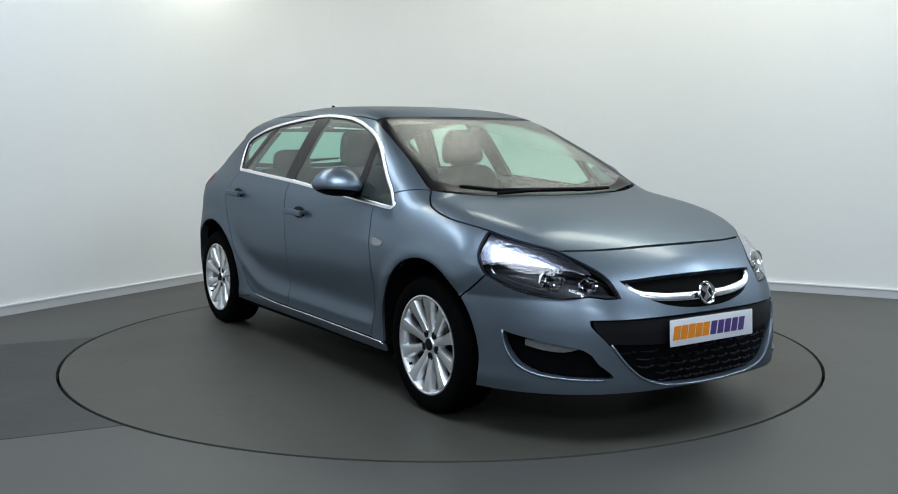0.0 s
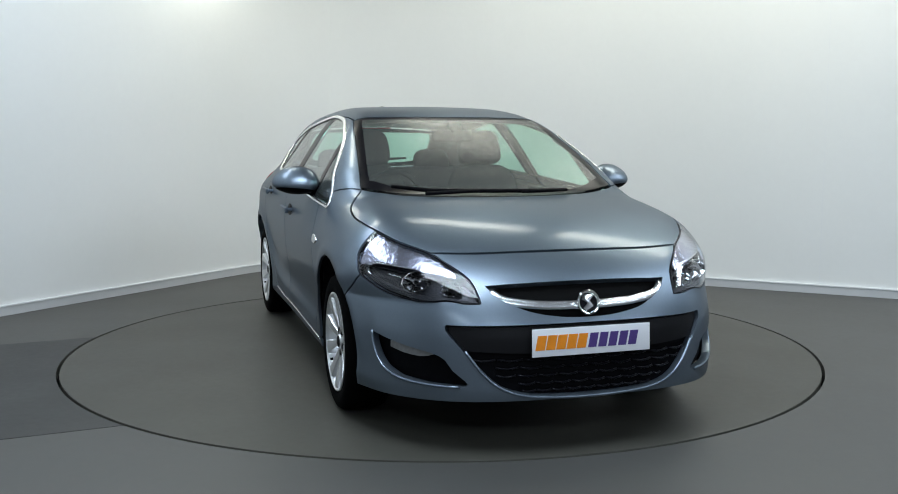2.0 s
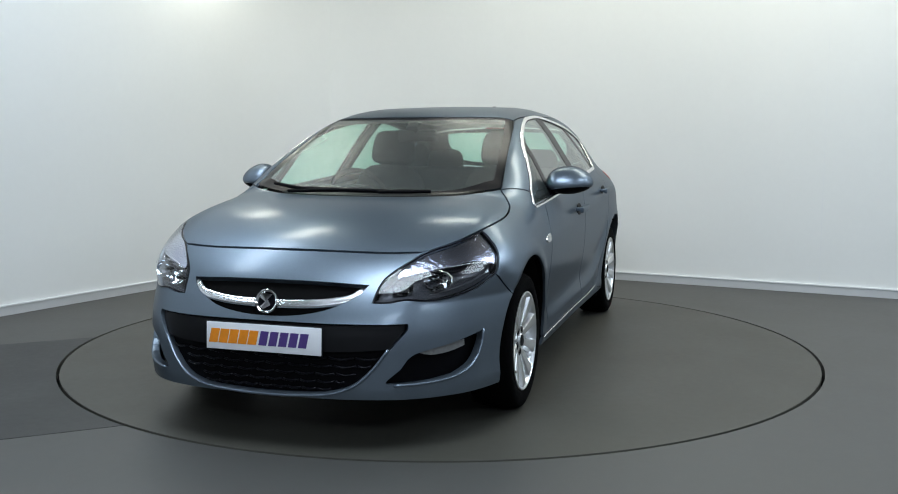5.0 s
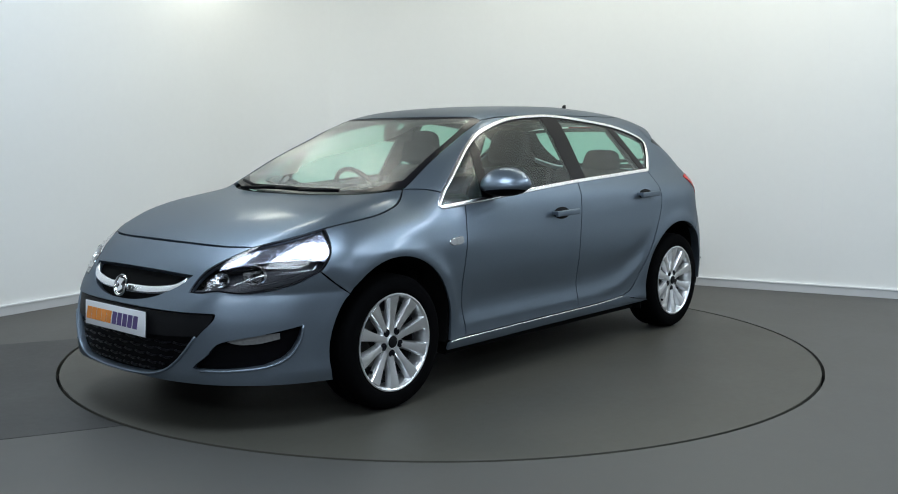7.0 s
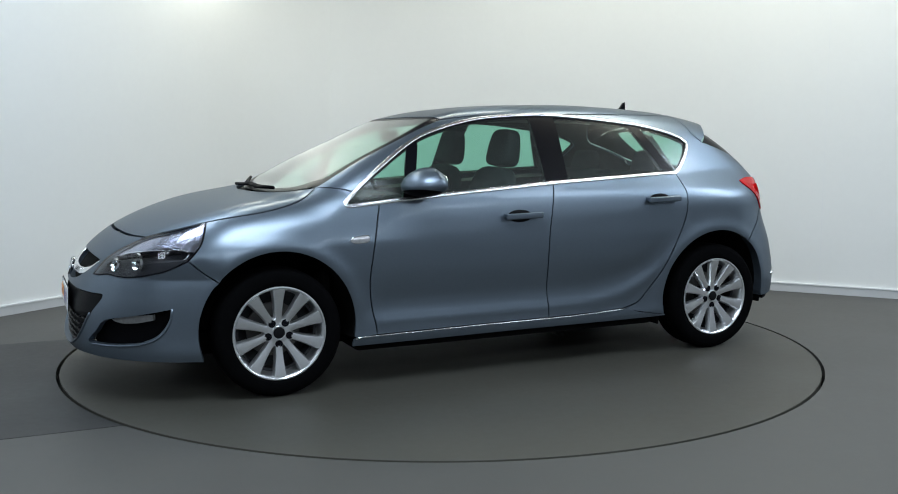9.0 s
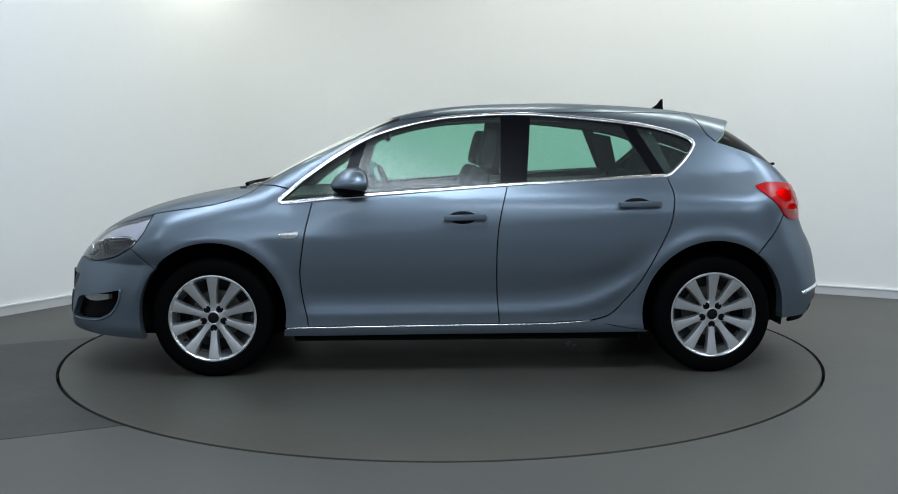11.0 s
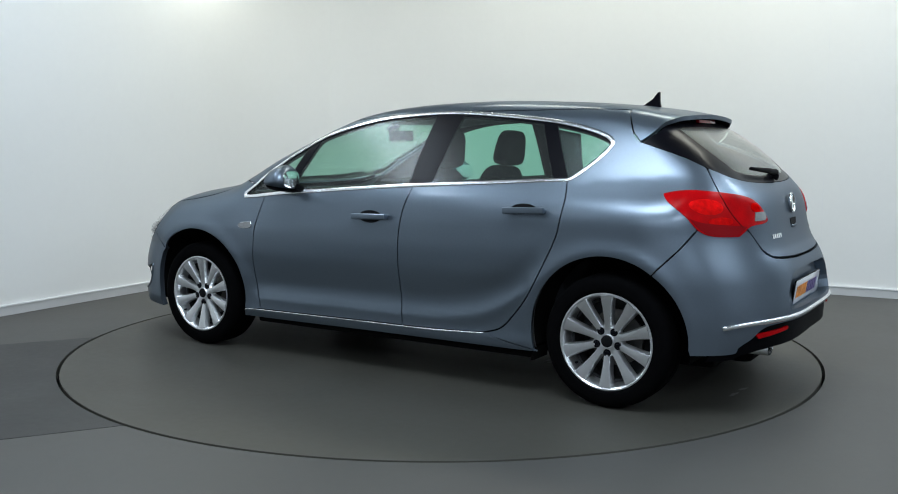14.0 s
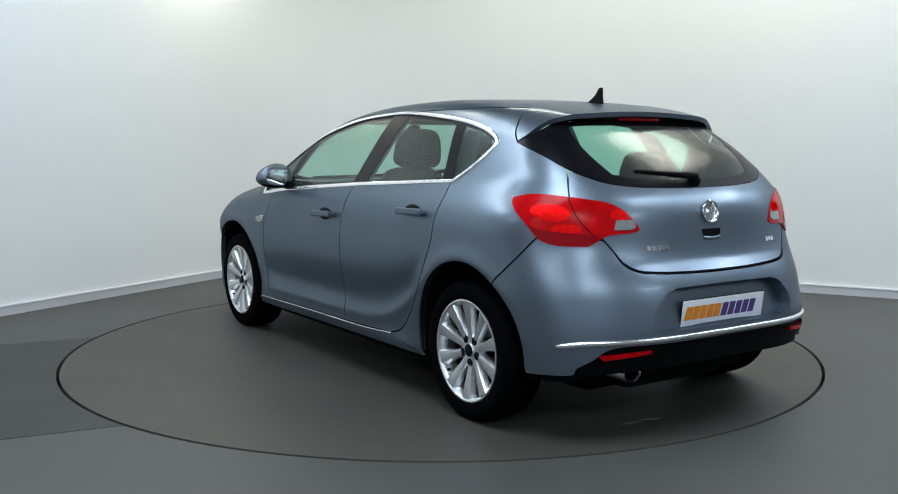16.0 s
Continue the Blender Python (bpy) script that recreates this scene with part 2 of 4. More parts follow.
def body(x, y, z, tail_on=True):
    """Below zero inside the car's outer skin, above zero outside it."""
    x, a, z = np.asarray(x, float), np.abs(y), np.asarray(z, float)
    slope = (top_line(x + .03) - top_line(x - .03)) / .06
    top = (z - top_line(x) + top_crown(x) * (a / .55) ** 2) / np.sqrt(1 + slope * slope)
    up = np.clip((z - .86) / .24, 0, 1)
    up = up * up * (3 - 2 * up)
    w = side_line(z) - side_taper(x) * (1 - up) - cabin_taper(x) * up
    w = w - wing_lean(x) * np.clip((z - .74) / .2, 0, 1.3) ** 1.3 * (1 - .6 * up)
    for ax in (AXLE, -AXLE):
        r = np.hypot(x - ax, z - .33)
        w = w + .012 * np.exp(-((r - .41) / .045) ** 2) * (z < .9) * np.clip((z - .25) / .2, 0, 1)
    along = np.clip((x + 1.02) / .15, 0, 1) * np.clip((.95 - x) / .15, 0, 1)
    w = w + .006 * along * np.exp(-((z - swoosh(x)) / .036) ** 2) - .010 * along * np.exp(-((z - swoosh(x) - .10) / .07) ** 2)
    d = z - crease(x)
    w = w - .095 * np.clip((d + np.sqrt(d * d + 2e-4)) / 2, 0, .16) * np.clip((1.15 - x) / .4, 0, 1) * np.clip((x + 1.95) / .4, 0, 1)
    lean = (side_line(z + .02) - side_line(z - .02)) / .04
    side = (a - w) / np.sqrt(1 + lean * lean)
    f = smax(top, side, shoulder(x))
    nose = (x - nose_line(z) + .12 * a ** 2 + (.80 - .24 * np.clip((z - .6) / .1, 0, 1)) * a ** 4) / np.sqrt(1 + np.minimum(.24 * a + 3.2 * a ** 3, 1.5) ** 2)
    tl = (tail_line(z + .02) - tail_line(z - .02)) / .04
    far = np.clip((a - .35) / .3, 0, 1)
    far = far * far * (3 - 2 * far)
    tail = (-x + tail_line(z) * (1 - far) + tail_corner(z) * far + .586 * a ** 3.8) / np.sqrt(1 + np.minimum(2.2 * a ** 2.8, 1.5) ** 2 + tl * tl)
    f = smax(f, nose, .05)
    return smax(f, tail, .075) if tail_on else f


def root(o, d, lo, hi, steps=23, tail_on=True):
    """Where rays o + r d leave the skin, r between lo and hi."""
    lo, hi = np.full(len(o), float(lo)), np.full(len(o), float(hi))
    for _ in range(steps):
        mid = (lo + hi) / 2
        p = o + d * mid[:, None]
        inside = body(p[:, 0], p[:, 1], p[:, 2], tail_on) < 0
        lo, hi = np.where(inside, mid, lo), np.where(inside, hi, mid)
    return o + d * hi[:, None]


from mathutils.geometry import delaunay_2d_cdt

MADE = {}


# ---- charts: the skin seen from lines inside the car ----
MIDZ = .55
FX, RX = 1.25, -1.25


def chart_rays(chart, uv):
    u, v = uv[:, 0], uv[:, 1]
    zero = np.zeros(len(u))
    if chart in "XW":      # W: as X, with no tail end; u: x; v: the angle from the top, times .75
        a = v / .75
        return np.stack([u, zero, zero + MIDZ], 1), np.stack([zero, np.sin(a), np.cos(a)], 1)
    a = u / .85            # u: the angle from the centreline, times .85; v: z
    sign = 1 if chart == "F" else -1
    x0 = FX if chart == "F" else RX
    return np.stack([zero + x0, zero, v], 1), np.stack([sign * np.cos(a), np.sin(a), zero], 1)


def lift(chart, uv, offset=0.0):
    """Places and normals on the skin for chart points."""
    uv = np.asarray(uv, float)
    o, d = chart_rays(chart, uv)
    on = chart != "W"
    p = root(o, d, .0, 1.5, tail_on=on)
    h = 1.5e-3
    g = np.stack([body(p[:, 0] + h, p[:, 1], p[:, 2], on) - body(p[:, 0] - h, p[:, 1], p[:, 2], on),
                  body(p[:, 0], p[:, 1] + h, p[:, 2], on) - body(p[:, 0], p[:, 1] - h, p[:, 2], on),
                  body(p[:, 0], p[:, 1], p[:, 2] + h, on) - body(p[:, 0], p[:, 1], p[:, 2] - h, on)], 1)
    n = g / np.maximum(np.linalg.norm(g, axis=1), 1e-9)[:, None]
    return p + n * offset, n


def to_chart(chart, p):
    x, y, z = p
    if chart in "XW":
        return np.array([x, math.atan2(y, z - MIDZ) * .75])
    sign, x0 = (1, FX) if chart == "F" else (-1, RX)
    return np.array([math.atan2(y, sign * (x - x0)) * .85, z])


def S(x, z, chart="X", side=1):
    """The chart point where the side of the car is at x, z."""
    p = root(np.array([[x, 0.0, z]]), np.array([[0, 1.0 * side, 0]]), 0, 1.2)[0]
    return to_chart(chart, p)


def T(x, y, tail_on=True):
    """The chart point where the top of the car is at x, y."""
    return to_chart("X", root(np.array([[x, y, .4]]), np.array([[0, 0, 1.0]]), 0, 1.4, tail_on=tail_on)[0])


def N(y, z, chart="F"):
    """The chart point where the nose or tail is at y, z."""
    sign = 1 if chart == "F" else -1
    return to_chart(chart, root(np.array([[1.0 * sign, y, z]]), np.array([[1.0 * sign, 0, 0]]), 0, 1.6)[0])


def spline(pts, step=.02):
    """A dense smooth run through points; two points give a straight line."""
    p = np.array(pts, float)
    if len(p) > 2:
        q = np.vstack([2 * p[0] - p[1], p, 2 * p[-1] - p[-2]])
        out = []
        for i in range(1, len(q) - 2):
            n = max(2, int(np.linalg.norm(q[i + 1] - q[i]) / step))
            s = np.linspace(0, 1, n, endpoint=False)[:, None]
            out.append(.5 * (2 * q[i] + (q[i + 1] - q[i - 1]) * s + (2 * q[i - 1] - 5 * q[i] + 4 * q[i + 1] - q[i + 2]) * s ** 2
                             + (3 * q[i] - q[i - 1] - 3 * q[i + 1] + q[i + 2]) * s ** 3))
        return np.vstack(out + [p[-1:]])
    n = max(1, int(np.linalg.norm(p[1] - p[0]) / step))
    return p[0] + (p[1] - p[0]) * np.linspace(0, 1, n + 1)[:, None]


def loop(*runs, step=.02):
    """A closed outline from runs that meet at corners; each run is smooth in itself."""
    out = [spline(r, step)[:-1] for r in runs]
    return np.vstack(out)


def flip(pts):
    """Chart points of the other side of the car, in the other order."""
    out = []
    for p in pts[::-1]:
        out.append(np.array([p[0], -p[1]]))
    return out


def flip_u(pts):
    return [np.array([-p[0], p[1]]) for p in pts[::-1]]


def within(poly, q):
    """Which points lie inside a closed outline."""
    x, y = q[:, 0][:, None], q[:, 1][:, None]
    x1, y1 = poly[:, 0][None], poly[:, 1][None]
    x2, y2 = np.roll(poly[:, 0], -1)[None], np.roll(poly[:, 1], -1)[None]
    rise = np.where(y2 == y1, 1e-12, y2 - y1)
    return (((y1 > y) != (y2 > y)) & (x < (x2 - x1) * (y - y1) / rise + x1)).sum(1) % 2 == 1


def inset(lp, d):
    """The outline moved inwards by d."""
    if not d:
        return lp
    t = np.roll(lp, -1, 0) - np.roll(lp, 1, 0)
    t = t / np.maximum(np.linalg.norm(t, axis=1), 1e-9)[:, None]
    area = np.sum(lp[:, 0] * np.roll(lp[:, 1], -1) - lp[:, 1] * np.roll(lp[:, 0], -1))
    return lp + np.stack([-t[:, 1], t[:, 0]], 1) * d * (1 if area > 0 else -1)


def skin(chart, outline, holes=(), step=.022, offset=0.0, rim=.014, mirror=False, gap=.0):
    """A panel: the piece of the skin inside outline and outside the holes, with folded-in edges. The other side takes the mirrored arrays."""
    key = (chart, np.asarray(outline).tobytes(), len(holes), step, offset, rim, gap)
    if key not in MADE:
        MADE[key] = panel(chart, outline, holes, step, offset, rim, gap)
    verts, norms, faces = MADE[key]
    if mirror:
        verts, norms = verts * (1, -1, 1), norms * (1, -1, 1)
        faces = [f[::-1] for f in faces]
    return mesh_from("skin", verts, faces, norms)


def panel(chart, outline, holes, step, offset, rim, gap):
    """Places, normals and faces of a panel."""
    loops = [inset(np.asarray(outline), gap)] + [np.asarray(h) for h in holes]
    pts, edges = [], []
    for lp in loops:
        k = len(pts)
        pts += [tuple(p) for p in lp]
        edges += [(k + i, k + (i + 1) % len(lp)) for i in range(len(lp))]
    lo, hi = loops[0].min(0), loops[0].max(0)
    gx, gy = np.meshgrid(np.arange(lo[0] + step / 2, hi[0], step), np.arange(lo[1] + step / 2, hi[1], step))
    gx[::2] += step * .25
    gx[1::2] -= step * .25
    grid = np.stack([gx.ravel(), gy.ravel()], 1)
    keep = within(loops[0], grid)
    for h in loops[1:]:
        keep &= ~within(h, grid)
    ring = np.vstack(loops)
    grid = grid[keep]
    if len(grid):
        near = np.min(np.linalg.norm(grid[:, None] - ring[None], axis=2), axis=1) if len(grid) * len(ring) < 4e6 else np.ones(len(grid))
        grid = grid[near > step * .45]
    pts += [tuple(p) for p in grid]
    vs, _, fs, *_ = delaunay_2d_cdt([Vector(p) for p in pts], edges, [], 0, 1e-7)
    uv = np.array([(v.x, v.y) for v in vs])
    fs = np.array([f for f in fs if len(f) == 3])
    mid = uv[fs].mean(1)
    ok = within(loops[0], mid)
    for h in loops[1:]:
        ok &= ~within(h, mid)
    fs = fs[ok]
    p, n = lift(chart, uv, offset)
    verts, norms, faces = list(p), list(n), []
    fn = np.cross(p[fs[:, 1]] - p[fs[:, 0]], p[fs[:, 2]] - p[fs[:, 0]])
    wrong = (fn * n[fs].mean(1)).sum(1) < 0
    faces += [tuple(f[::-1]) if w else tuple(f) for f, w in zip(fs, wrong)]
    if rim:
        count = {}
        for f in faces:
            for a, b in ((f[0], f[1]), (f[1], f[2]), (f[2], f[0])):
                count[(a, b)] = 1
        border = [(a, b) for a, b in count if (b, a) not in count]
        for a, b in border:
            k = len(verts)
            out = np.cross(p[b] - p[a], n[a] + n[b])
            out = out / max(np.linalg.norm(out), 1e-9)
            verts += [p[a], p[b], p[b] - n[b] * rim, p[a] - n[a] * rim]
            norms += [out] * 4
            faces.append((k + 1, k, k + 3, k + 2))
    return np.array(verts), np.array(norms), faces


def bead(chart, run, width, height, offset=0.0, mirror=False, closed=False, shift=0.0):
    """A half-round strip along a chart run on the skin."""
    p, n = lift(chart, run, offset)
    t = np.gradient(p, axis=0) if not closed else np.roll(p, -1, 0) - np.roll(p, 1, 0)
    t = t / np.maximum(np.linalg.norm(t, axis=1), 1e-9)[:, None]
    s = np.cross(t, n)
    shape = [(-.5, -.3), (-.46, .45), (-.25, .9), (0, 1), (.25, .9), (.46, .45), (.5, -.3)]
    k, verts, faces = len(shape), [], []
    for i in range(len(p)):
        verts += [p[i] + s[i] * (a * width + shift) + n[i] * (b * height) for a, b in shape]
    m = len(p)
    for i in range(m if closed else m - 1):
        for j in range(k - 1):
            a, b = i * k + j, ((i + 1) % m) * k + j
            faces.append((a, b, b + 1, a + 1))
    if not closed:
        faces += [tuple(range(k)), tuple((m - 1) * k + j for j in range(k))[::-1]]
    verts = np.array(verts)
    if mirror:
        verts = verts * (1, -1, 1)
        faces = [f[::-1] for f in faces]
    return mesh_from("bead", verts, faces)


# ---- the room ----
def upright(name, path, z0, z1, thick, mat, label, category):
    """A wall or board along a plan path, its thickness to the left of the way."""
    n, verts, faces = len(path), [], []
    for i, p in enumerate(path):
        d = (path[min(i + 1, n - 1)] - path[max(i - 1, 0)]).normalized()
        out = Vector((-d.y, d.x, 0)) * thick
        verts += [(p.x, p.y, z0), (p.x, p.y, z1), (p.x + out.x, p.y + out.y, z1), (p.x + out.x, p.y + out.y, z0)]
    for i in range(n - 1):
        a, b = 4 * i, 4 * (i + 1)
        faces += [(a + j, b + j, b + (j + 1) % 4, a + (j + 1) % 4) for j in range(4)]
    faces += [(0, 1, 2, 3), (4 * n - 1, 4 * n - 2, 4 * n - 3, 4 * n - 4)]
    bm = bmesh.new()
    bv = [bm.verts.new(v) for v in verts]
    for f in faces:
        bm.faces.new([bv[k] for k in f])
    bmesh.ops.recalc_face_normals(bm, faces=bm.faces)
    ob = part(name, smooth_by_angle(bm, 30), mat, None, label)
    return tagged(ob, kind="structure", category=category)


def build_room():
    c = [room(0, 0), room(0, ROOM), room(ROOM, ROOM), room(ROOM, 0)]
    # the two walls in view run into each other in a wide curve
    bow, k = 1.45, 18
    curve_pts = []
    for i in range(k + 1):     # from the left wall to the right one
        s = i / k
        curve_pts.append(room(bow * (1 - s) ** 2, bow * s ** 2))
    back = [room(ROOM + .2, 0)] + curve_pts + [room(0, ROOM + .2)]
    upright("wall_left", back[:k // 2 + 2], -.1, CEIL + .1, .2, WALL, "smooth white painted studio wall, curving into the next", "wall")
    upright("wall_right", back[k // 2 + 1:], -.1, CEIL + .1, .2, WALL, "smooth white painted studio wall, curving into the next", "wall")
    # unseen walls added to close the room, grey to deepen shade on the car
    upright("wall_behind", [room(0, ROOM), room(ROOM, ROOM)], -.1, CEIL + .1, .2, WALL_UNSEEN, "unseen closing wall, made grey to cut bounced light", "wall")
    upright("wall_side", [room(ROOM, ROOM), room(ROOM, 0)], -.1, CEIL + .1, .2, WALL_UNSEEN, "unseen closing wall, made grey to cut bounced light", "wall")

    def nearer(path, d):
        out = []
        for i, p in enumerate(path):
            t = (path[min(i + 1, len(path) - 1)] - path[max(i - 1, 0)]).normalized()
            out.append(p + Vector((t.y, -t.x, 0)) * d)
        return out
    upright("baseboard", nearer(back, .016), 0, .066, .015, BASE_FACE, "pale grey skirting board along the white wall", "baseboard")
    upright("trim", nearer(back, .020), .066, .076, .019, BASE_PAINT, "white capping on the skirting board", "trim")
    j0 = room(0, 4.962) - Vector((-ALONG_R.y, ALONG_R.x, 0)) * .0006
    upright("trim_joint", [j0, j0 + ALONG_R * .003], .076, CEIL, .0008, BASE_PAINT, "faint vertical joint in the white wall", "trim")
    # floor with a round opening for the turntable
    bm = bmesh.new()
    n = 128
    R0 = 2.232
    ring = [(R0 * math.cos(2 * math.pi * i / n), R0 * math.sin(2 * math.pi * i / n)) for i in range(n)]
    inner = [bm.verts.new((x, y, 0)) for x, y in ring]
    pit = [bm.verts.new((x, y, -.06)) for x, y in ring]
    outer = []
    for x, y in ring:      # spread each ring point to the room's walls
        best = 1e9
        for i in range(4):
            a, b = c[i], c[(i + 1) % 4]
            den = x * (b.y - a.y) - y * (b.x - a.x)
            if abs(den) > 1e-9:
                s = (a.x * (b.y - a.y) - a.y * (b.x - a.x)) / den
                if 0 < s < best:
                    best = s
        outer.append(bm.verts.new((x * best * 1.03, y * best * 1.03, 0)))
    for i in range(n):
        j = (i + 1) % n
        bm.faces.new((inner[i], outer[i], outer[j], inner[j]))
        bm.faces.new((pit[i], inner[i], inner[j], pit[j]))
    bmesh.ops.recalc_face_normals(bm, faces=bm.faces)
    tagged(part("floor", bm, FLOOR, None, "grey painted concrete studio floor, slightly glossy and worn"), kind="structure", category="floor")
    bm = bmesh.new()
    bmesh.ops.create_circle(bm, cap_ends=True, segments=64, radius=2.4, matrix=Matrix.Translation((0, 0, -.05)))
    tagged(part("turntable_pit", bm, VOID, None, "dark pit under the turntable"), kind="structure", category="pit")
    # unseen ceiling, its grey chosen to hold down bounced light
    bm = bmesh.new()
    bm.faces.new([bm.verts.new((v.x, v.y, CEIL)) for v in c])
    bmesh.ops.solidify(bm, geom=bm.faces[:], thickness=-.1)
    tagged(part("ceiling", bm, CEIL_PAINT, None, "unseen ceiling, made grey to limit bounced light"), kind="structure", category="ceiling")
    for l, r, dl, dr, watts, col, *high in PANELS:
        at = room(l, r, high[0] if high else CEIL - .03)
        ang = math.atan2(ALONG_R.y, ALONG_R.x)
        turn = Matrix.Rotation(ang, 4, "Z")
        lamp = part("ceiling_light", box((dr + .06, dl + .06, .05), (0, 0, .012), .008), BASE_PAINT, None)
        lamp.matrix_basis = Matrix.Translation(at) @ turn
        tagged(lamp, "unseen ceiling light panel with a lit diffuser, added to light the room and car" if not high else "white wall washer lamp on the wall", "ceiling light", "ceiling lights")
        glow = part("diffuser", box((dr, dl, .012), (0, 0, -.018), .003), COOL_GLOW if col == COOL else WARM_GLOW, lamp)
        data = bpy.data.lights.new("panel_light", "AREA")
        data.shape, data.size, data.size_y, data.energy, data.color = "RECTANGLE", dr, dl, watts, col
        ob = new("panel_light", data)
        ob.matrix_basis = Matrix.Translation(at - Vector((0, 0, .035))) @ turn


build_room()

# the turntable: one round plate, flush with the floor
n = 160
bm = bmesh.new()
bmesh.ops.create_cone(bm, cap_ends=True, segments=n, radius1=2.214, radius2=2.214, depth=.04, matrix=Matrix.Translation((0, 0, -.02)))
bmesh.ops.bevel(bm, geom=[e for e in bm.edges if abs(e.verts[0].co.z) < 1e-6 and abs(e.verts[1].co.z) < 1e-6], offset=.004, segments=1, affect="EDGES")
smooth_by_angle(bm, 20)
turntable = part("turntable", bm, DISC_PAINT, None)
lathe_ring = [(2.196, -.001), (2.212, -.001), (2.2145, .0005), (2.2155, -.004), (2.2155, -.03)]
part("edge_ring", lathe([(r, h) for r, h in lathe_ring], 160, Matrix.Rotation(radians(90), 4, "X")), DISC_PAINT, turntable)
tagged(turntable, "round grey painted turntable plate set flush in the floor", "turntable")


# ---- the car: one thing, its root on the turntable's axis ----
car = new("car")
tagged(car, "silver-blue metallic five-door hatchback with alloy wheels, parked on the turntable", "car")
OFF = Matrix.Translation((-.1012, -.0404, 0))
GAP = .0034


def cpart(name, me, mat, parent=None, label=""):
    """A part of the car, built in the car's own space."""
    ob = part(name, me, mat, parent or car, label)
    if parent is None:
        ob.matrix_basis = OFF
    return ob


def arch(ax, a0, a1, chart="X", r=.385, n=14):
    """Points on a wheel arch's edge, by angle from straight ahead."""
    out = []
    for i in range(n + 1):
        a = radians(a0 + (a1 - a0) * i / n)
        out.append(S(ax + r * math.cos(a), .335 + r * math.sin(a), chart))
    return out


SIDES = ((1, False), (-1, True))


def TF(x, y):
    """A point on the car's top, in the nose's chart."""
    return to_chart("F", root(np.array([[x, y, .4]]), np.array([[0, 0, 1.0]]), 0, 1.4)[0])


# lines that panels share, on the left side
dlo_top = [S(*p) for p in ((.985, .945), (.87, 1.043), (.66, 1.192), (.516, 1.273), (.349, 1.33), (.189, 1.367), (.027, 1.389), (-.287, 1.405),
                           (-.613, 1.386), (-.938, 1.351), (-1.129, 1.312), (-1.232, 1.278))]
dlo_rear = [S(*p) for p in ((-1.232, 1.278), (-1.27, 1.25), (-1.262, 1.218), (-1.21, 1.155), (-1.13, 1.085), (-1.095, 1.066))]
dlo_low = [S(*p) for p in ((-1.095, 1.066), (-.653, 1.044), (-.224, 1.021), (.112, .998), (.559, .966), (.94, .929))]
dlo_tip = [S(*p) for p in ((.94, .929), (.978, .929), (.985, .945))]
DLO = loop(dlo_top, dlo_rear, dlo_low, dlo_tip)
seam_front = [S(*p) for p in ((.81, .938), (.845, .79), (.868, .65), (.878, .545), (.866, .42), (.842, .308), (.84, .268))]
seam_b = [S(*p) for p in ((-.225, 1.018), (-.185, .854), (-.167, .703), (-.167, .487), (-.182, .276))]
seam_rear = [S(*p) for p in ((-1.095, 1.06), (-1.116, .971), (-1.104, .86), (-1.072, .757), (-.948, .52), (-.86, .405), (-.78, .325), (-.68, .292))]
door_low_f = [S(.84, .268), S(-.182, .276)]
door_low_r = [S(-.182, .276), S(-.45, .281), S(-.68, .292)]
hood_side = [T(1.924, .573), T(1.80, .675), T(1.66, .742), T(1.41, .783), T(1.25, .765), T(1.16, .725), T(1.10, .68)]
hood_front = [T(2.005, 0), T(1.996, .2), T(1.97, .4), T(1.924, .573)]
hood_rear = [T(1.10, .68), T(1.165, .60), T(1.25, .42), T(1.30, .2), T(1.31, 0)]
ws_side = [T(1.085, .675), T(.85, .64), T(.6, .60), T(.348, .555)]
ws_top = [T(.348, .555), T(.385, .35), T(.41, 0)]
ws_low = [T(1.085, .675), T(1.14, .60), T(1.21, .42), T(1.262, .2), T(1.275, 0)]
ditch = [T(.348, .555), T(.1, .55), T(-.4, .54), T(-.9, .525), T(-1.29, .47)]
spoil_seam = [T(-1.29, .47), S(-1.335, 1.335), S(-1.36, 1.29), S(-1.404, 1.249)]
bump_seam_r = [S(-1.739, .855), S(-1.678, .77), S(-1.575, .66)]
head_out = [TF(1.66, .742), S(1.70, .77, "F"), S(1.765, .69, "F")]
head_low = [S(1.765, .69, "F"), S(1.88, .633, "F"), N(.66, .605), N(.555, .615), N(.50, .606), N(.435, .606)]
head_top = [N(.435, .606), N(.445, .66), N(.475, .712), TF(1.924, .573), TF(1.80, .675), TF(1.66, .742)]


def half(run):
    """A run over both sides: from the left, across the middle, to the right."""
    return list(run) + [np.array([p[0], -p[1]]) for p in run[-2::-1]]


def half_u(run):
    return list(run) + [np.array([-p[0], p[1]]) for p in run[-2::-1]]


rear_lip = [N(y, z, "R") for y, z in ((.60, 1.128), (.48, 1.075), (.30, 1.056), (.1, 1.05), (0, 1.05))]
hatch_side = [S(-1.715, 1.13, "R"), S(-1.787, 1.03, "R"), N(.655, .93, "R"), N(.578, .85, "R"), N(.515, .755, "R")]
hatch_low = [N(.515, .755, "R"), N(.47, .725, "R"), N(.40, .713, "R"), N(.2, .703, "R"), N(0, .70, "R")]

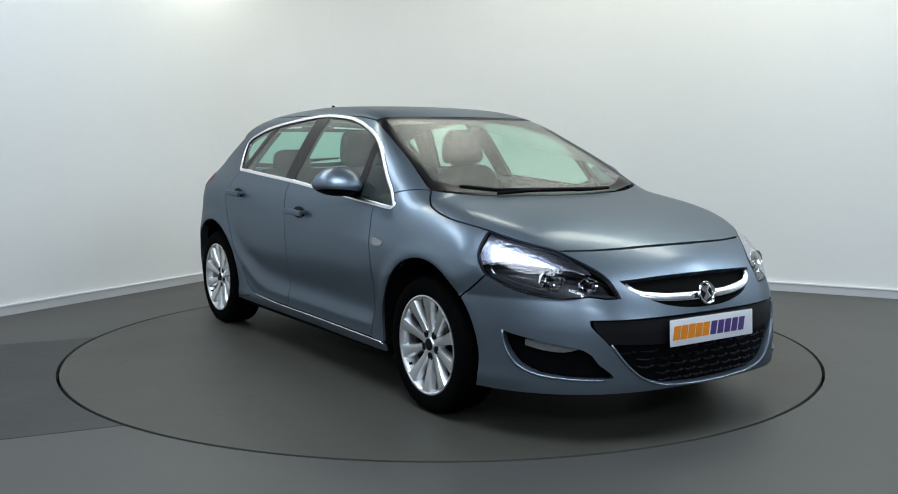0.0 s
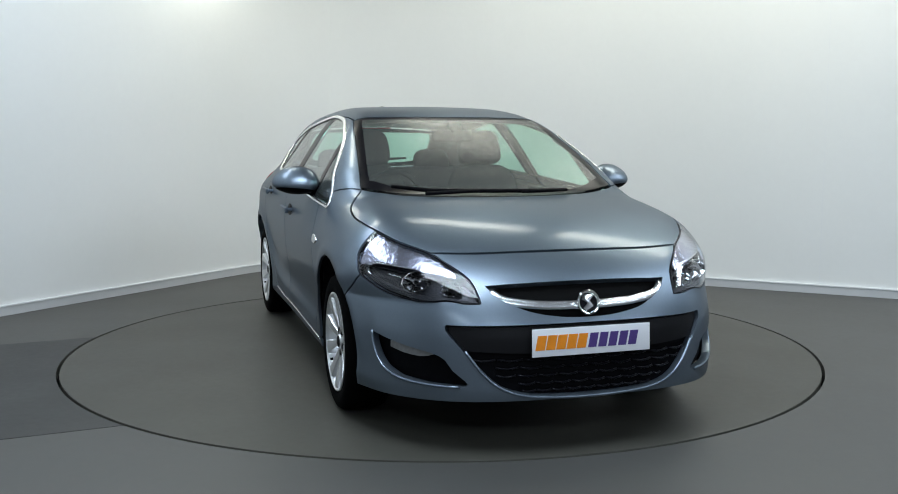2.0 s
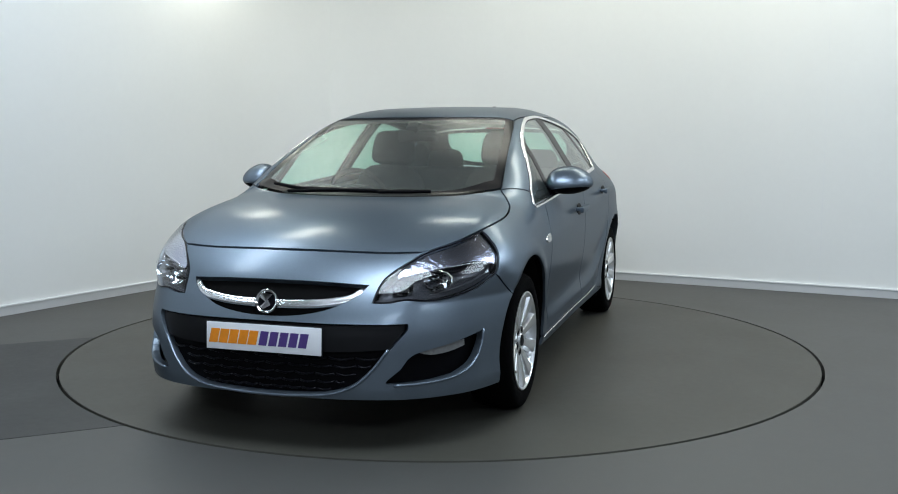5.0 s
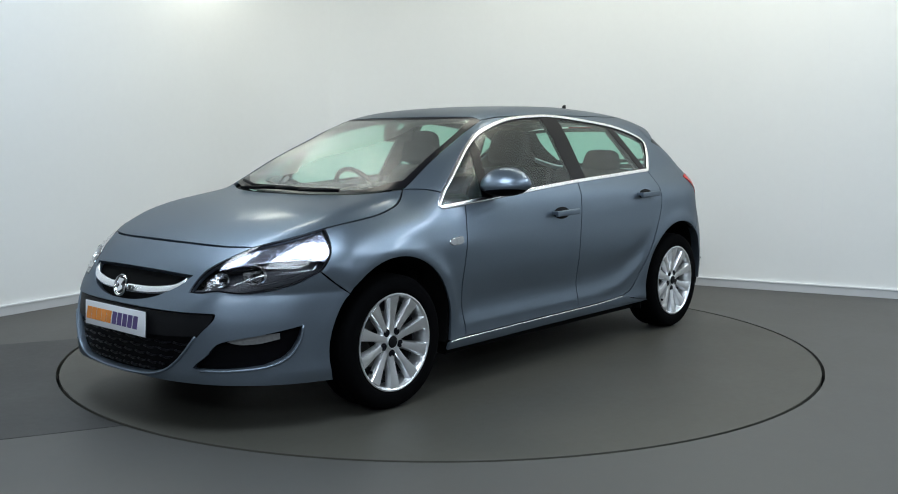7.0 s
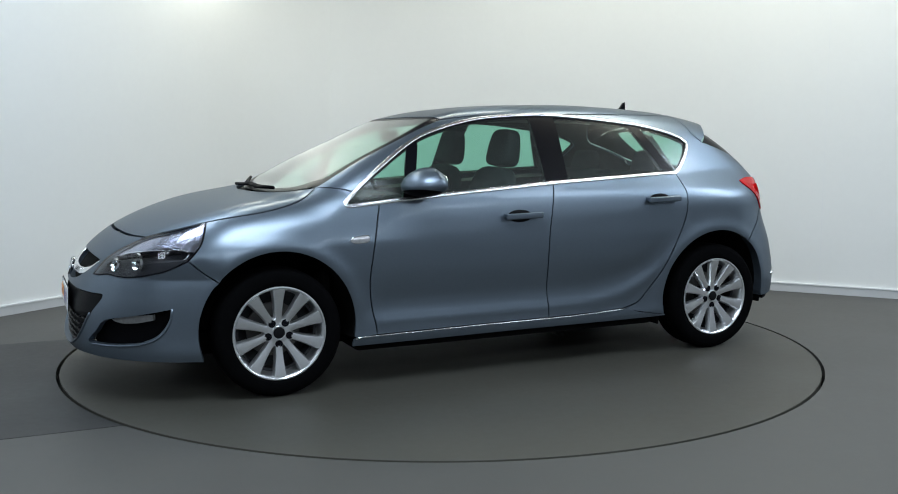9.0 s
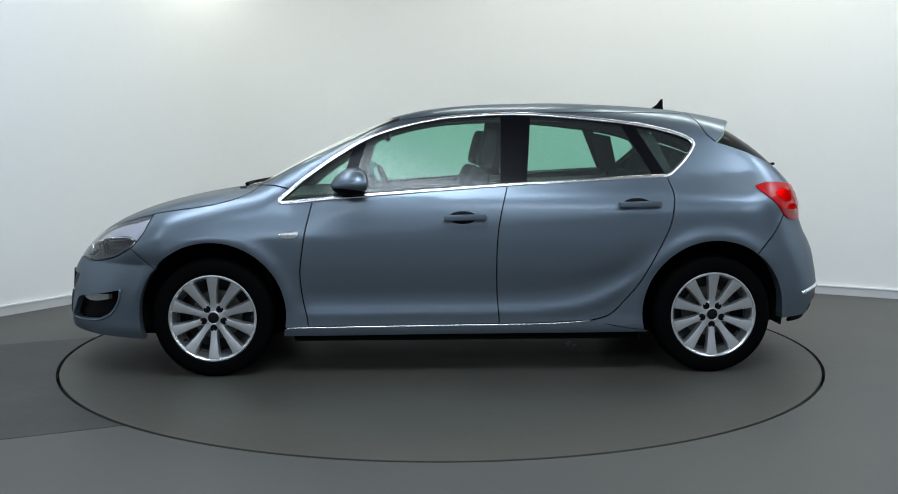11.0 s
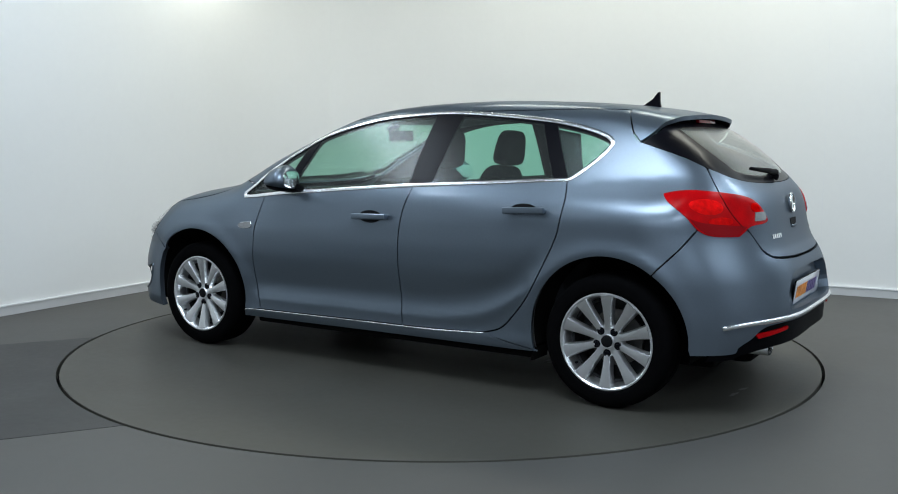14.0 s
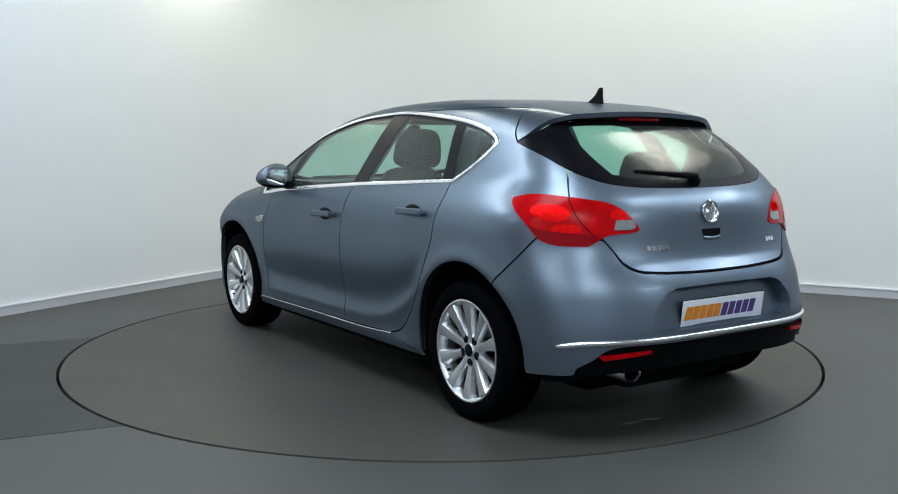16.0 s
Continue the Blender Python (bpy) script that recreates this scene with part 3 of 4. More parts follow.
# bonnet, roof, wings, sides
hood = cpart("bonnet", skin("X", loop(half(hood_front[::-1]), [np.array([p[0], -p[1]]) for p in hood_side], half(hood_rear)[::-1], hood_side[::-1]), gap=GAP), PAINT)
roof = cpart("roof", skin("X", loop(half(ws_top), [np.array([p[0], -p[1]]) for p in ditch], half([T(-1.29, .47), T(-1.30, .3), T(-1.305, 0)])[::-1], ditch[::-1]), gap=GAP), PAINT)
lining = cpart("headlining", skin("X", loop(half(ws_top), [np.array([p[0], -p[1]]) for p in ditch], half([T(-1.29, .47), T(-1.30, .3), T(-1.305, 0)])[::-1], ditch[::-1]),
                                  offset=-.035, rim=0), LINING, None, "pale grey cloth headlining")
fender_loop = loop(seam_front, [S(.84, .268), S(.965, .255)], arch(AXLE, 190, 40.7), [S(1.63, .583), S(1.70, .632), S(1.765, .69)], [S(1.765, .69), S(1.70, .77), T(1.66, .742)],
                   [T(1.66, .742), T(1.41, .783), T(1.25, .765), T(1.16, .725), T(1.10, .68)], [T(1.10, .68), S(.925, .995)], [S(.925, .995), S(.985, .945), S(.978, .929), S(.94, .929)],
                   [S(.94, .929), S(.81, .938)])
side_loop = loop([T(1.10, .68), T(.85, .64), T(.6, .60), T(.348, .555)], ditch, spoil_seam, [S(-1.404, 1.249), S(-1.494, 1.221), S(-1.715, 1.13)],
                 [S(-1.715, 1.13), S(-1.787, 1.03), S(-1.84, .93), S(-1.865, .84)], [S(-1.865, .84), S(-1.739, .855)], bump_seam_r, arch(-AXLE, 125.5, -15),
                 [S(-.97, .235), S(-.80, .262), S(-.68, .292)], seam_rear[::-1], [S(-1.095, 1.06), S(-1.095, 1.066)], dlo_rear[::-1], dlo_top[::-1][:-1], [S(.87, 1.043), S(.925, .995)],
                 [S(.925, .995), T(1.10, .68)])
fdoor_loop = loop([S(.81, .938), S(.559, .966), S(.112, .998), S(-.225, 1.021)], seam_b, door_low_f[::-1], seam_front[::-1])
rdoor_loop = loop([S(-.225, 1.021), S(-.653, 1.044), S(-1.095, 1.066)], seam_rear, door_low_r[::-1], seam_b[::-1])
sill_loop = loop([S(.965, .252), S(.84, .262), S(-.182, .270), S(-.45, .277), S(-.68, .292), S(-.80, .262), S(-.965, .236)], [S(-.965, .236), S(-.9, .226), S(0, .222), S(.97, .218)], [S(.97, .218), S(.965, .252)])
glass_f = loop([S(.53, 1.235), S(.516, 1.262), S(.349, 1.318), S(.189, 1.355), S(.027, 1.377), S(-.21, 1.39)], [S(-.21, 1.39), S(-.187, 1.03)], [S(-.187, 1.03), S(.112, 1.008), S(.62, .972)], [S(.62, .972), S(.53, 1.235)])
glass_q = loop([S(.975, .948), S(.87, 1.033), S(.66, 1.18), S(.60, 1.215)], [S(.60, 1.215), S(.68, .968)], [S(.68, .968), S(.965, .938)], [S(.965, .938), S(.975, .948)])
glass_r = loop([S(-.375, 1.389), S(-.613, 1.372), S(-.875, 1.342)], [S(-.875, 1.342), S(-1.02, 1.072)], [S(-1.02, 1.072), S(-.653, 1.053), S(-.33, 1.036)], [S(-.33, 1.036), S(-.375, 1.389)])
glass_c = loop([S(-.955, 1.332), S(-1.129, 1.295), S(-1.222, 1.262)], [S(-1.222, 1.262), S(-1.252, 1.245), S(-1.245, 1.215), S(-1.20, 1.16), S(-1.12, 1.09), S(-1.09, 1.08)], [S(-1.09, 1.08), S(-.955, 1.332)])
for s, mir in SIDES:
    fender = cpart("front_wing", skin("X", fender_loop, gap=GAP, mirror=mir), PAINT)
    side = cpart("body_side", skin("X", side_loop, gap=GAP, mirror=mir), PAINT)
    sill = cpart("sill", skin("X", sill_loop, gap=.001, mirror=mir), PAINT)
    part("sill_strip", bead("X", spline([S(.955, .256), S(.84, .265), S(-.182, .273), S(-.45, .278), S(-.68, .289)]), .006, .003, offset=.004, mirror=mir), SATIN_CHROME, sill, "thin bright strip along the sill")
    fd = cpart("front_door", skin("X", fdoor_loop, gap=GAP, mirror=mir), PAINT)
    rd = cpart("rear_door", skin("X", rdoor_loop, gap=GAP, mirror=mir), PAINT)
    for d, g in ((fd, glass_f), (rd, glass_r)):
        w = part("door_glass", skin("X", g, offset=-.006, rim=0, mirror=mir), GLASS, d, "green tinted door window")
        w.visible_shadow = False
    w = part("quarter_light", skin("X", glass_q, offset=-.006, rim=0, mirror=mir), GLASS, fd)
    w.visible_shadow = False
    w = part("rear_quarter_glass", skin("X", glass_c, offset=-.006, rim=0, mirror=mir), GLASS, side)
    w.visible_shadow = False
    part("window_frame", skin("X", inset(DLO, .004), holes=(glass_f, glass_q, glass_r, glass_c), offset=-.004, rim=.02, step=.03, mirror=mir), GLOSS_BLACK, side, "gloss black pillar covers and window frame")
    part("chrome_surround", bead("X", DLO, .023, .004, offset=.001, mirror=mir, closed=True), SATIN_CHROME, side, "polished chrome window surround")
    for run in (seam_front, seam_b, seam_rear):
        part("door_seal", bead("X", spline(run), .03, .002, offset=-.015, mirror=mir), VOID, fd if run is not seam_rear else rd)
    part("wing_seal", bead("X", spline([T(1.66, .742), T(1.41, .783), T(1.25, .765), T(1.16, .725), T(1.10, .68)]), .03, .002, offset=-.015, mirror=mir), VOID, fender)
    part("door_card", skin("X", loop([S(.80, .93), S(.4, .965), S(-.2, 1.01)], [S(-.2, 1.01), S(-.15, .30)], [S(-.15, .30), S(.82, .30)], [S(.82, .30), S(.80, .93)]), offset=-.06, rim=.04, step=.06, mirror=mir), TRIM_GREY, fd)
    part("door_card", skin("X", loop([S(-.2, 1.01), S(-.65, 1.035), S(-1.09, 1.055)], [S(-1.09, 1.055), S(-1.06, .75), S(-.7, .30)], [S(-.7, .30), S(-.17, .30)], [S(-.17, .30), S(-.2, 1.01)]), offset=-.06, rim=.04, step=.06, mirror=mir), TRIM_GREY, rd)
    part("pillar_lining", skin("X", side_loop, offset=-.03, rim=0, step=.05, mirror=mir), TRIM_GREY, side)
    part("quarter_trim", skin("X", loop([S(-.93, 1.34), S(-1.07, 1.315)], [S(-1.07, 1.315), S(-1.15, 1.10)], [S(-1.15, 1.10), S(-1.04, 1.068)], [S(-1.04, 1.068), S(-.93, 1.34)]), offset=-.045, rim=.01, step=.04, mirror=mir), TRIM_GREY, side)
    part("wing_liner", skin("X", fender_loop, offset=-.03, rim=0, step=.05, mirror=mir), VOID, fender)

# windscreen
screen_loop = loop(half(ws_top), [np.array([p[0], -p[1]]) for p in ws_side[::-1]], half(ws_low)[::-1], ws_side)
clear_loop = loop(half([T(.385, .515), T(.42, .3), T(.445, 0)]), [T(.385, -.515), T(.65, -.565), T(.85, -.60), T(1.04, -.628)], half([T(1.04, .628), T(1.15, .45), T(1.20, .2), T(1.21, 0)])[::-1], [T(1.04, .628), T(.85, .60), T(.65, .565), T(.385, .515)])
screen = cpart("windscreen", skin("X", screen_loop, offset=-.004, rim=0), SCREEN, None, "clear windscreen with a green tint")
screen.visible_shadow = False
part("windscreen_border", skin("X", screen_loop, holes=(clear_loop,), offset=-.0025, rim=.0), GLOSS_BLACK, screen, "black edge band of the windscreen")
part("scuttle", skin("X", loop(half([T(1.10, .60), T(1.17, .48), T(1.235, .25), T(1.25, 0)])[::-1], [T(1.10, .60), T(1.16, .60)], half([T(1.16, .60), T(1.27, .42), T(1.32, .2), T(1.33, 0)]), [T(1.16, -.60), T(1.10, -.60)]), offset=-.02, rim=.02), BLACK, screen, "black plastic scuttle panel")

# nose: bumper with grille openings, headlamps
gr_up = loop(half_u([N(.405, .672), N(.2, .680), N(0, .682)]), [N(-.405, .672), N(-.36, .625), N(-.25, .575), N(-.12, .551), N(0, .546), N(.12, .551), N(.25, .575), N(.36, .625), N(.405, .672)])
gr_low = loop(half_u([N(.572, .524), N(.3, .526), N(0, .527)]), [N(-.572, .524), N(-.575, .50), N(-.53, .44), N(-.45, .345), N(-.38, .285), N(-.28, .250), N(-.15, .238), N(0, .234),
                                                               N(.15, .238), N(.28, .250), N(.38, .285), N(.45, .345), N(.53, .44), N(.575, .50), N(.572, .524)])
fog = loop([S(1.842, .463, "F"), S(1.99, .432, "F"), N(.60, .40), N(.555, .345)], [N(.555, .345), N(.50, .292), N(.54, .284), N(.64, .285), S(1.99, .297, "F")], [S(1.99, .297, "F"), S(1.91, .335, "F"), S(1.86, .40, "F"), S(1.842, .463, "F")])
fog_R = np.array([[-p[0], p[1]] for p in fog])
bumper_loop = loop(half_u([TF(1.924, .573), N(.4, .786), N(.2, .789), N(0, .79)]),
                   *[[np.array([-p[0], p[1]]) for p in r] for r in (head_top[:4][::-1], head_low[::-1], [S(1.765, .69, "F"), S(1.70, .632, "F"), S(1.63, .583, "F")], arch(AXLE, 40, -20, "F", n=8),
                                                                   [S(1.70, .203, "F"), S(1.85, .205, "F"), N(.62, .213), N(.4, .221), N(0, .224)])],
                   *[r for r in ([N(0, .224), N(.4, .221), N(.62, .213), S(1.85, .205, "F"), S(1.70, .203, "F")], arch(AXLE, -20, 40, "F", n=8), [S(1.63, .583, "F"), S(1.70, .632, "F"), S(1.765, .69, "F")], head_low, head_top[:4])])
bumper = cpart("front_bumper", skin("F", bumper_loop, holes=(gr_up, gr_low, fog, fog_R), gap=.003, rim=.03, step=.018), PAINT)
part("upper_grille", skin("F", inset(gr_up, -.01), offset=-.032, rim=0), VOID, bumper, "black upper grille recess")
part("lower_grille", skin("F", inset(gr_low, -.01), offset=-.032, rim=0), BLACK, bumper, "black lower grille recess")
part("plate_panel", skin("F", loop(half_u([N(.565, .52), N(0, .523)]), [N(-.565, .52), N(-.56, .49), N(-.515, .425)], half_u([N(.515, .425), N(.3, .415), N(0, .413)])[::-1], [N(.515, .425), N(.56, .49), N(.565, .52)]), offset=-.012, rim=.02), SATIN_BLACK, bumper, "dark grey panel behind the number plate")
part("grille_bar", bead("F", spline(half_u([N(.39, .655), N(.34, .622), N(.22, .603), N(.1, .597), N(0, .596)])), .037, .007, offset=-.008), SATIN_CHROME, bumper, "curved chrome grille bar")
part("grille_lip", bead("F", spline([N(y, z) for y, z in ((-.51, .425), (-.45, .34), (-.38, .279), (-.28, .244), (-.15, .232), (0, .228), (.15, .232), (.28, .244), (.38, .279), (.45, .34), (.51, .425))]), .012, .006), PAINT, bumper)
for row in range(5):
    z = .385 - row * .032
    wide = .50 - row * .052
    k = 9
    for i in range(k):
        y0 = -wide + 2 * wide * (i + .5 * (row % 2)) / k
        y1 = min(y0 + 2 * wide / k * .92, wide)
        part("grille_slat", bead("F", spline([N(y0, z + .004), N((y0 + y1) / 2, z - .003), N(y1, z + .004)], .03), .008, .006, offset=-.026), GLOSS_BLACK, bumper)
ring = [(.037, 0), (.046, .002), (.0505, .008), (.0505, .014), (.047, .018), (.042, .016), (.038, .010), (.037, .0)]
badge_at = Matrix.Translation((2.222, 0, .60)) @ Matrix.Rotation(radians(-16), 4, "Y") @ Matrix.Rotation(radians(-90), 4, "Z")
part("badge_ring", lathe(ring, 40, badge_at), CHROME, bumper, "chrome ring badge")
part("badge_disc", lathe([(0, .004), (.038, .004), (.0385, 0)], 32, badge_at), GLOSS_BLACK, bumper)
emblem = [(-.020, -.026), (.018, -.030), (.024, -.012), (.004, .002), (.022, .020), (.010, .030), (-.016, .014), (-.004, -.006)]
part("badge_emblem", prism(emblem, .010, .002, badge_at @ Matrix.Diagonal((1.25, 1, 1.12, 1)) @ Matrix.Translation((0, .004, 0)) @ Matrix.Rotation(radians(-90), 4, "X")), CHROME, bumper, "plain silver emblem shape")
for s, mir in SIDES:
    pocket = part("fog_pocket", skin("F", inset(fog, -.01), offset=-.045, rim=0, mirror=mir), BLACK, bumper, "black fog lamp recess")
    part("fog_wall", bead("F", fog, .004, .0, offset=-.03, mirror=mir, closed=True), BLACK, bumper)
    lip = spline([S(1.84, .466, "F"), S(1.852, .40, "F"), S(1.90, .33, "F"), S(1.985, .291, "F"), N(.63, .279), N(.53, .279)])
    part("fog_lip", bead("F", lip, .012, .006, mirror=mir), PAINT, bumper)
    fl = loop([S(1.93, .435, "F"), N(.66, .42), N(.62, .402)], [N(.62, .402), N(.66, .388), S(2.0, .392, "F"), S(1.93, .408, "F")], [S(1.93, .408, "F"), S(1.93, .435, "F")])
    part("fog_lamp", skin("F", fl, offset=-.02, rim=.03, mirror=mir), CLEAR, bumper, "clear fog lamp lens")
    # headlamp: housing, reflectors, light strip, lens
    head_loop = loop(head_top, head_out, head_low)
    head = cpart("headlamp", skin("F", inset(head_loop, .004), offset=.001, rim=0, mirror=mir), LENS, None, "clear headlamp with chrome reflectors and a white light strip")
    head.visible_shadow = False
    part("housing", skin("F", inset(head_loop, .003), offset=-.055, rim=0, mirror=mir), LAMP_DARK, head)
    part("housing_edge", bead("F", inset(head_loop, .003), .007, .003, offset=-.004, mirror=mir, closed=True), GLOSS_BLACK, head)
    part("light_strip", bead("F", spline([N(.53, .706), N(.60, .730), S(1.82, .748, "F"), S(1.76, .738, "F")]), .006, .005, offset=-.016, mirror=mir), SATIN_CHROME, head, "thin bright rim under the light guide")
    band = loop([N(.505, .722), TF(1.918, .578), TF(1.80, .672), TF(1.670, .738)], [TF(1.670, .738), S(1.705, .768, "F"), S(1.735, .733, "F")], [S(1.735, .733, "F"), S(1.80, .754, "F"), S(1.87, .749, "F"), N(.56, .717), N(.505, .702)], [N(.505, .702), N(.505, .722)], step=.012)
    part("light_guide", skin("F", band, offset=-.012, rim=.02, step=.014, mirror=mir), GUIDE, head, "faceted silver light guide")
    part("light_hook", bead("F", spline([S(1.765, .733, "F"), S(1.80, .69, "F"), S(1.87, .652, "F")]), .009, .006, offset=-.030, mirror=mir), SATIN_CHROME, head)
    part("brow", bead("F", spline([N(.46, .664), N(.53, .699), S(1.88, .730, "F"), S(1.80, .736, "F")]), .009, .008, offset=-.028, mirror=mir), SATIN_BLACK, head)
    part("lower_mask", skin("F", loop([N(.445, .622), N(.50, .628), N(.56, .634), N(.66, .632), S(1.88, .662, "F"), S(1.80, .70, "F")], [S(1.80, .70, "F"), S(1.775, .692, "F"), S(1.88, .640, "F"), N(.66, .612), N(.555, .622), N(.50, .613), N(.44, .612)], [N(.44, .612), N(.445, .622)]), offset=-.022, rim=.02, mirror=mir), LAMP_DARK, head, "dark lower lamp surround")
    for y, z, r in ((.535, .668, .039), (.662, .688, .052)):
        pp, nn = lift("F", np.array([N(y, z)]), -.024)
        aim = Vector((.93, .22 * s, .10)).normalized()
        m = Matrix.Translation(Vector(pp[0] * (1, s, 1))) @ Vector((0, 1, 0)).rotation_difference(aim).to_matrix().to_4x4() @ Matrix.Diagonal((1.15, 1, .82, 1))
        bowl = bmesh.new()      # a bowl of flat facets, uneven in depth
        rnd = random.Random(int(y * 1000))
        rings = []
        for q, depth in ((.28, -.034), (.55, -.026), (.82, -.012), (1.0, .004), (1.07, -.004)):
            rings.append([bowl.verts.new((r * q * math.cos(a), depth + rnd.uniform(-.004, .004), r * q * math.sin(a))) for a in (2 * math.pi * k / 11 for k in range(11))])
        for p, q in zip(rings, rings[1:]):
            for k in range(11):
                bowl.faces.new((p[k], p[(k + 1) % 11], q[(k + 1) % 11], q[k]))
        bowl.faces.new(rings[0])
        bmesh.ops.recalc_face_normals(bowl, faces=bowl.faces)
        bmesh.ops.transform(bowl, matrix=m, verts=bowl.verts)
        part("reflector", bowl, CHROME, head, "faceted chrome reflector bowl")
        part("bulb", lathe([(0, .004), (.008, .002), (.011, -.006), (.011, -.030)], 16, m), SATIN_BLACK, head)

# tail: hatch, rear glass, bumper, lamps
hatch_loop = loop(half_u(rear_lip), [np.array([-p[0], p[1]]) for p in hatch_side], [np.array([-p[0], p[1]]) for p in hatch_low], hatch_low[::-1], hatch_side[::-1])
hatch = cpart("tailgate", skin("R", hatch_loop, gap=GAP), PAINT)
rg_side = [N(.60, 1.128, "R"), S(-1.60, 1.183, "R"), S(-1.494, 1.221, "R"), S(-1.41, 1.246, "R")]
rg_top = [S(-1.41, 1.246, "R"), N(.56, 1.30, "R"), N(.45, 1.335, "R"), N(.2, 1.35, "R"), N(0, 1.352, "R")]
rear_loop = loop(half_u(rg_top), [np.array([-p[0], p[1]]) for p in rg_side[::-1]], half_u(rear_lip)[::-1], rg_side)
rear_clear = loop(half_u([N(.44, 1.315, "R"), N(.3, 1.322, "R"), N(0, 1.325, "R")]), [N(-.44, 1.315, "R"), N(-.47, 1.2, "R"), N(-.43, 1.11, "R")], half_u([N(.43, 1.11, "R"), N(.3, 1.09, "R"), N(0, 1.082, "R")])[::-1],
                  [N(.43, 1.11, "R"), N(.47, 1.2, "R"), N(.44, 1.315, "R")])
rg = part("rear_glass", skin("R", rear_loop, offset=-.003, rim=0), GLASS, hatch, "tinted rear window")
rg.visible_shadow = False
part("rear_glass_border", skin("R", rear_loop, holes=(rear_clear,), offset=-.0015, rim=0), GLOSS_BLACK, hatch, "black edge band of the rear window")
part("hatch_seal", bead("R", spline(half_u(hatch_low)), .03, .002, offset=-.016), VOID, hatch)
part("hatch_lining", skin("R", hatch_loop, offset=-.05, rim=0, step=.06), TRIM_GREY, hatch)
ring_at = Matrix.Translation((-1.955, 0, .945)) @ Matrix.Rotation(radians(8), 4, "Y") @ Matrix.Rotation(radians(90), 4, "Z")
part("badge_ring", lathe(ring, 40, ring_at), CHROME, hatch, "chrome ring badge")
part("badge_disc", lathe([(0, .004), (.038, .004), (.0385, 0)], 32, ring_at), SATIN_CHROME, hatch)
part("badge_emblem", prism(emblem, .010, .002, ring_at @ Matrix.Diagonal((1.25, 1, 1.12, 1)) @ Matrix.Translation((0, .004, 0)) @ Matrix.Rotation(radians(-90), 4, "X")), CHROME, hatch)
part("release_recess", skin("R", loop([N(.06, .872, "R"), N(0, .872, "R"), N(-.06, .872, "R")], [N(-.06, .872, "R"), N(-.05, .835, "R"), N(-.035, .825, "R")], [N(-.035, .825, "R"), N(.035, .825, "R")], [N(.035, .825, "R"), N(.05, .835, "R"), N(.06, .872, "R")], step=.008), offset=.002, rim=.003, step=.01), BLACK, hatch, "dark tailgate release recess")
part("release_grip", bead("R", spline([N(.05, .835, "R"), N(0, .830, "R"), N(-.05, .835, "R")], .01), .016, .007), PAINT, hatch)
for y0, wide, k in ((.39, .125, 5), (-.37, .07, 3)):
    for i in range(k):
        y = y0 - wide * (i + .1) / k
        lp = loop([N(y, .815, "R"), N(y - wide / k * .7, .815, "R")], [N(y - wide / k * .7, .815, "R"), N(y - wide / k * .7, .795, "R")], [N(y - wide / k * .7, .795, "R"), N(y, .795, "R")], [N(y, .795, "R"), N(y, .815, "R")], step=.01)
        part("badge_bar", skin("R", lp, offset=.004, rim=.005, step=.02), CHROME, hatch)
rb_top = [N(0, .695, "R"), N(.2, .698, "R"), N(.40, .708, "R"), N(.47, .72, "R"), N(.515, .75, "R"), N(.578, .845, "R"), S(-1.865, .838, "R"), S(-1.739, .855, "R")]
rb_seam = [S(-1.739, .855, "R"), S(-1.678, .77, "R"), S(-1.575, .66, "R")]
rb_arch = arch(-AXLE, 125.5, 186, "R", n=8)
rb_low = [S(-1.735, .292, "R"), S(-1.82, .294, "R"), S(-1.91, .302, "R"), N(.725, .328, "R"), N(.675, .366, "R"), N(.63, .405, "R"), N(.55, .421, "R"), N(.3, .425, "R"), N(0, .426, "R")]
mu = lambda r: [np.array([-p[0], p[1]]) for p in r]
recess = loop([N(.30, .645, "R"), N(0, .648, "R"), N(-.30, .645, "R")], [N(-.30, .645, "R"), N(-.37, .62, "R"), N(-.44, .54, "R"), N(-.43, .475, "R")], [N(-.43, .475, "R"), N(0, .475, "R"), N(.43, .475, "R")], [N(.43, .475, "R"), N(.44, .54, "R"), N(.37, .62, "R"), N(.30, .645, "R")])
rbump_loop = loop(rb_top, rb_seam, rb_arch, rb_low, mu(rb_low[::-1]), mu(rb_arch[::-1]), mu(rb_seam[::-1]), mu(rb_top[::-1]))
rbump = cpart("rear_bumper", skin("R", rbump_loop, holes=(recess,), gap=.003, rim=.055, step=.02), PAINT)
part("plate_recess", skin("R", inset(recess, -.01), offset=-.053, rim=0), PAINT, rbump)
val_low = [S(-1.80, .262, "R"), S(-1.91, .268, "R"), N(.70, .285, "R"), N(.5, .312, "R"), N(0, .325, "R")]
part("valance", skin("R", loop(rb_low[1:], mu(rb_low[1:][::-1]), mu(val_low), val_low[::-1], [S(-1.80, .262, "R"), S(-1.82, .294, "R")]), offset=-.02, rim=.02), BLACK, rbump, "black plastic lower valance")
part("bumper_strip", bead("R", spline(half_u([S(-1.862, .420, "R"), N(.70, .435, "R"), N(.5, .443, "R"), N(.25, .446, "R"), N(0, .446, "R")])), .022, .008, offset=.002), SATIN_CHROME, rbump, "bright strip across the rear bumper")
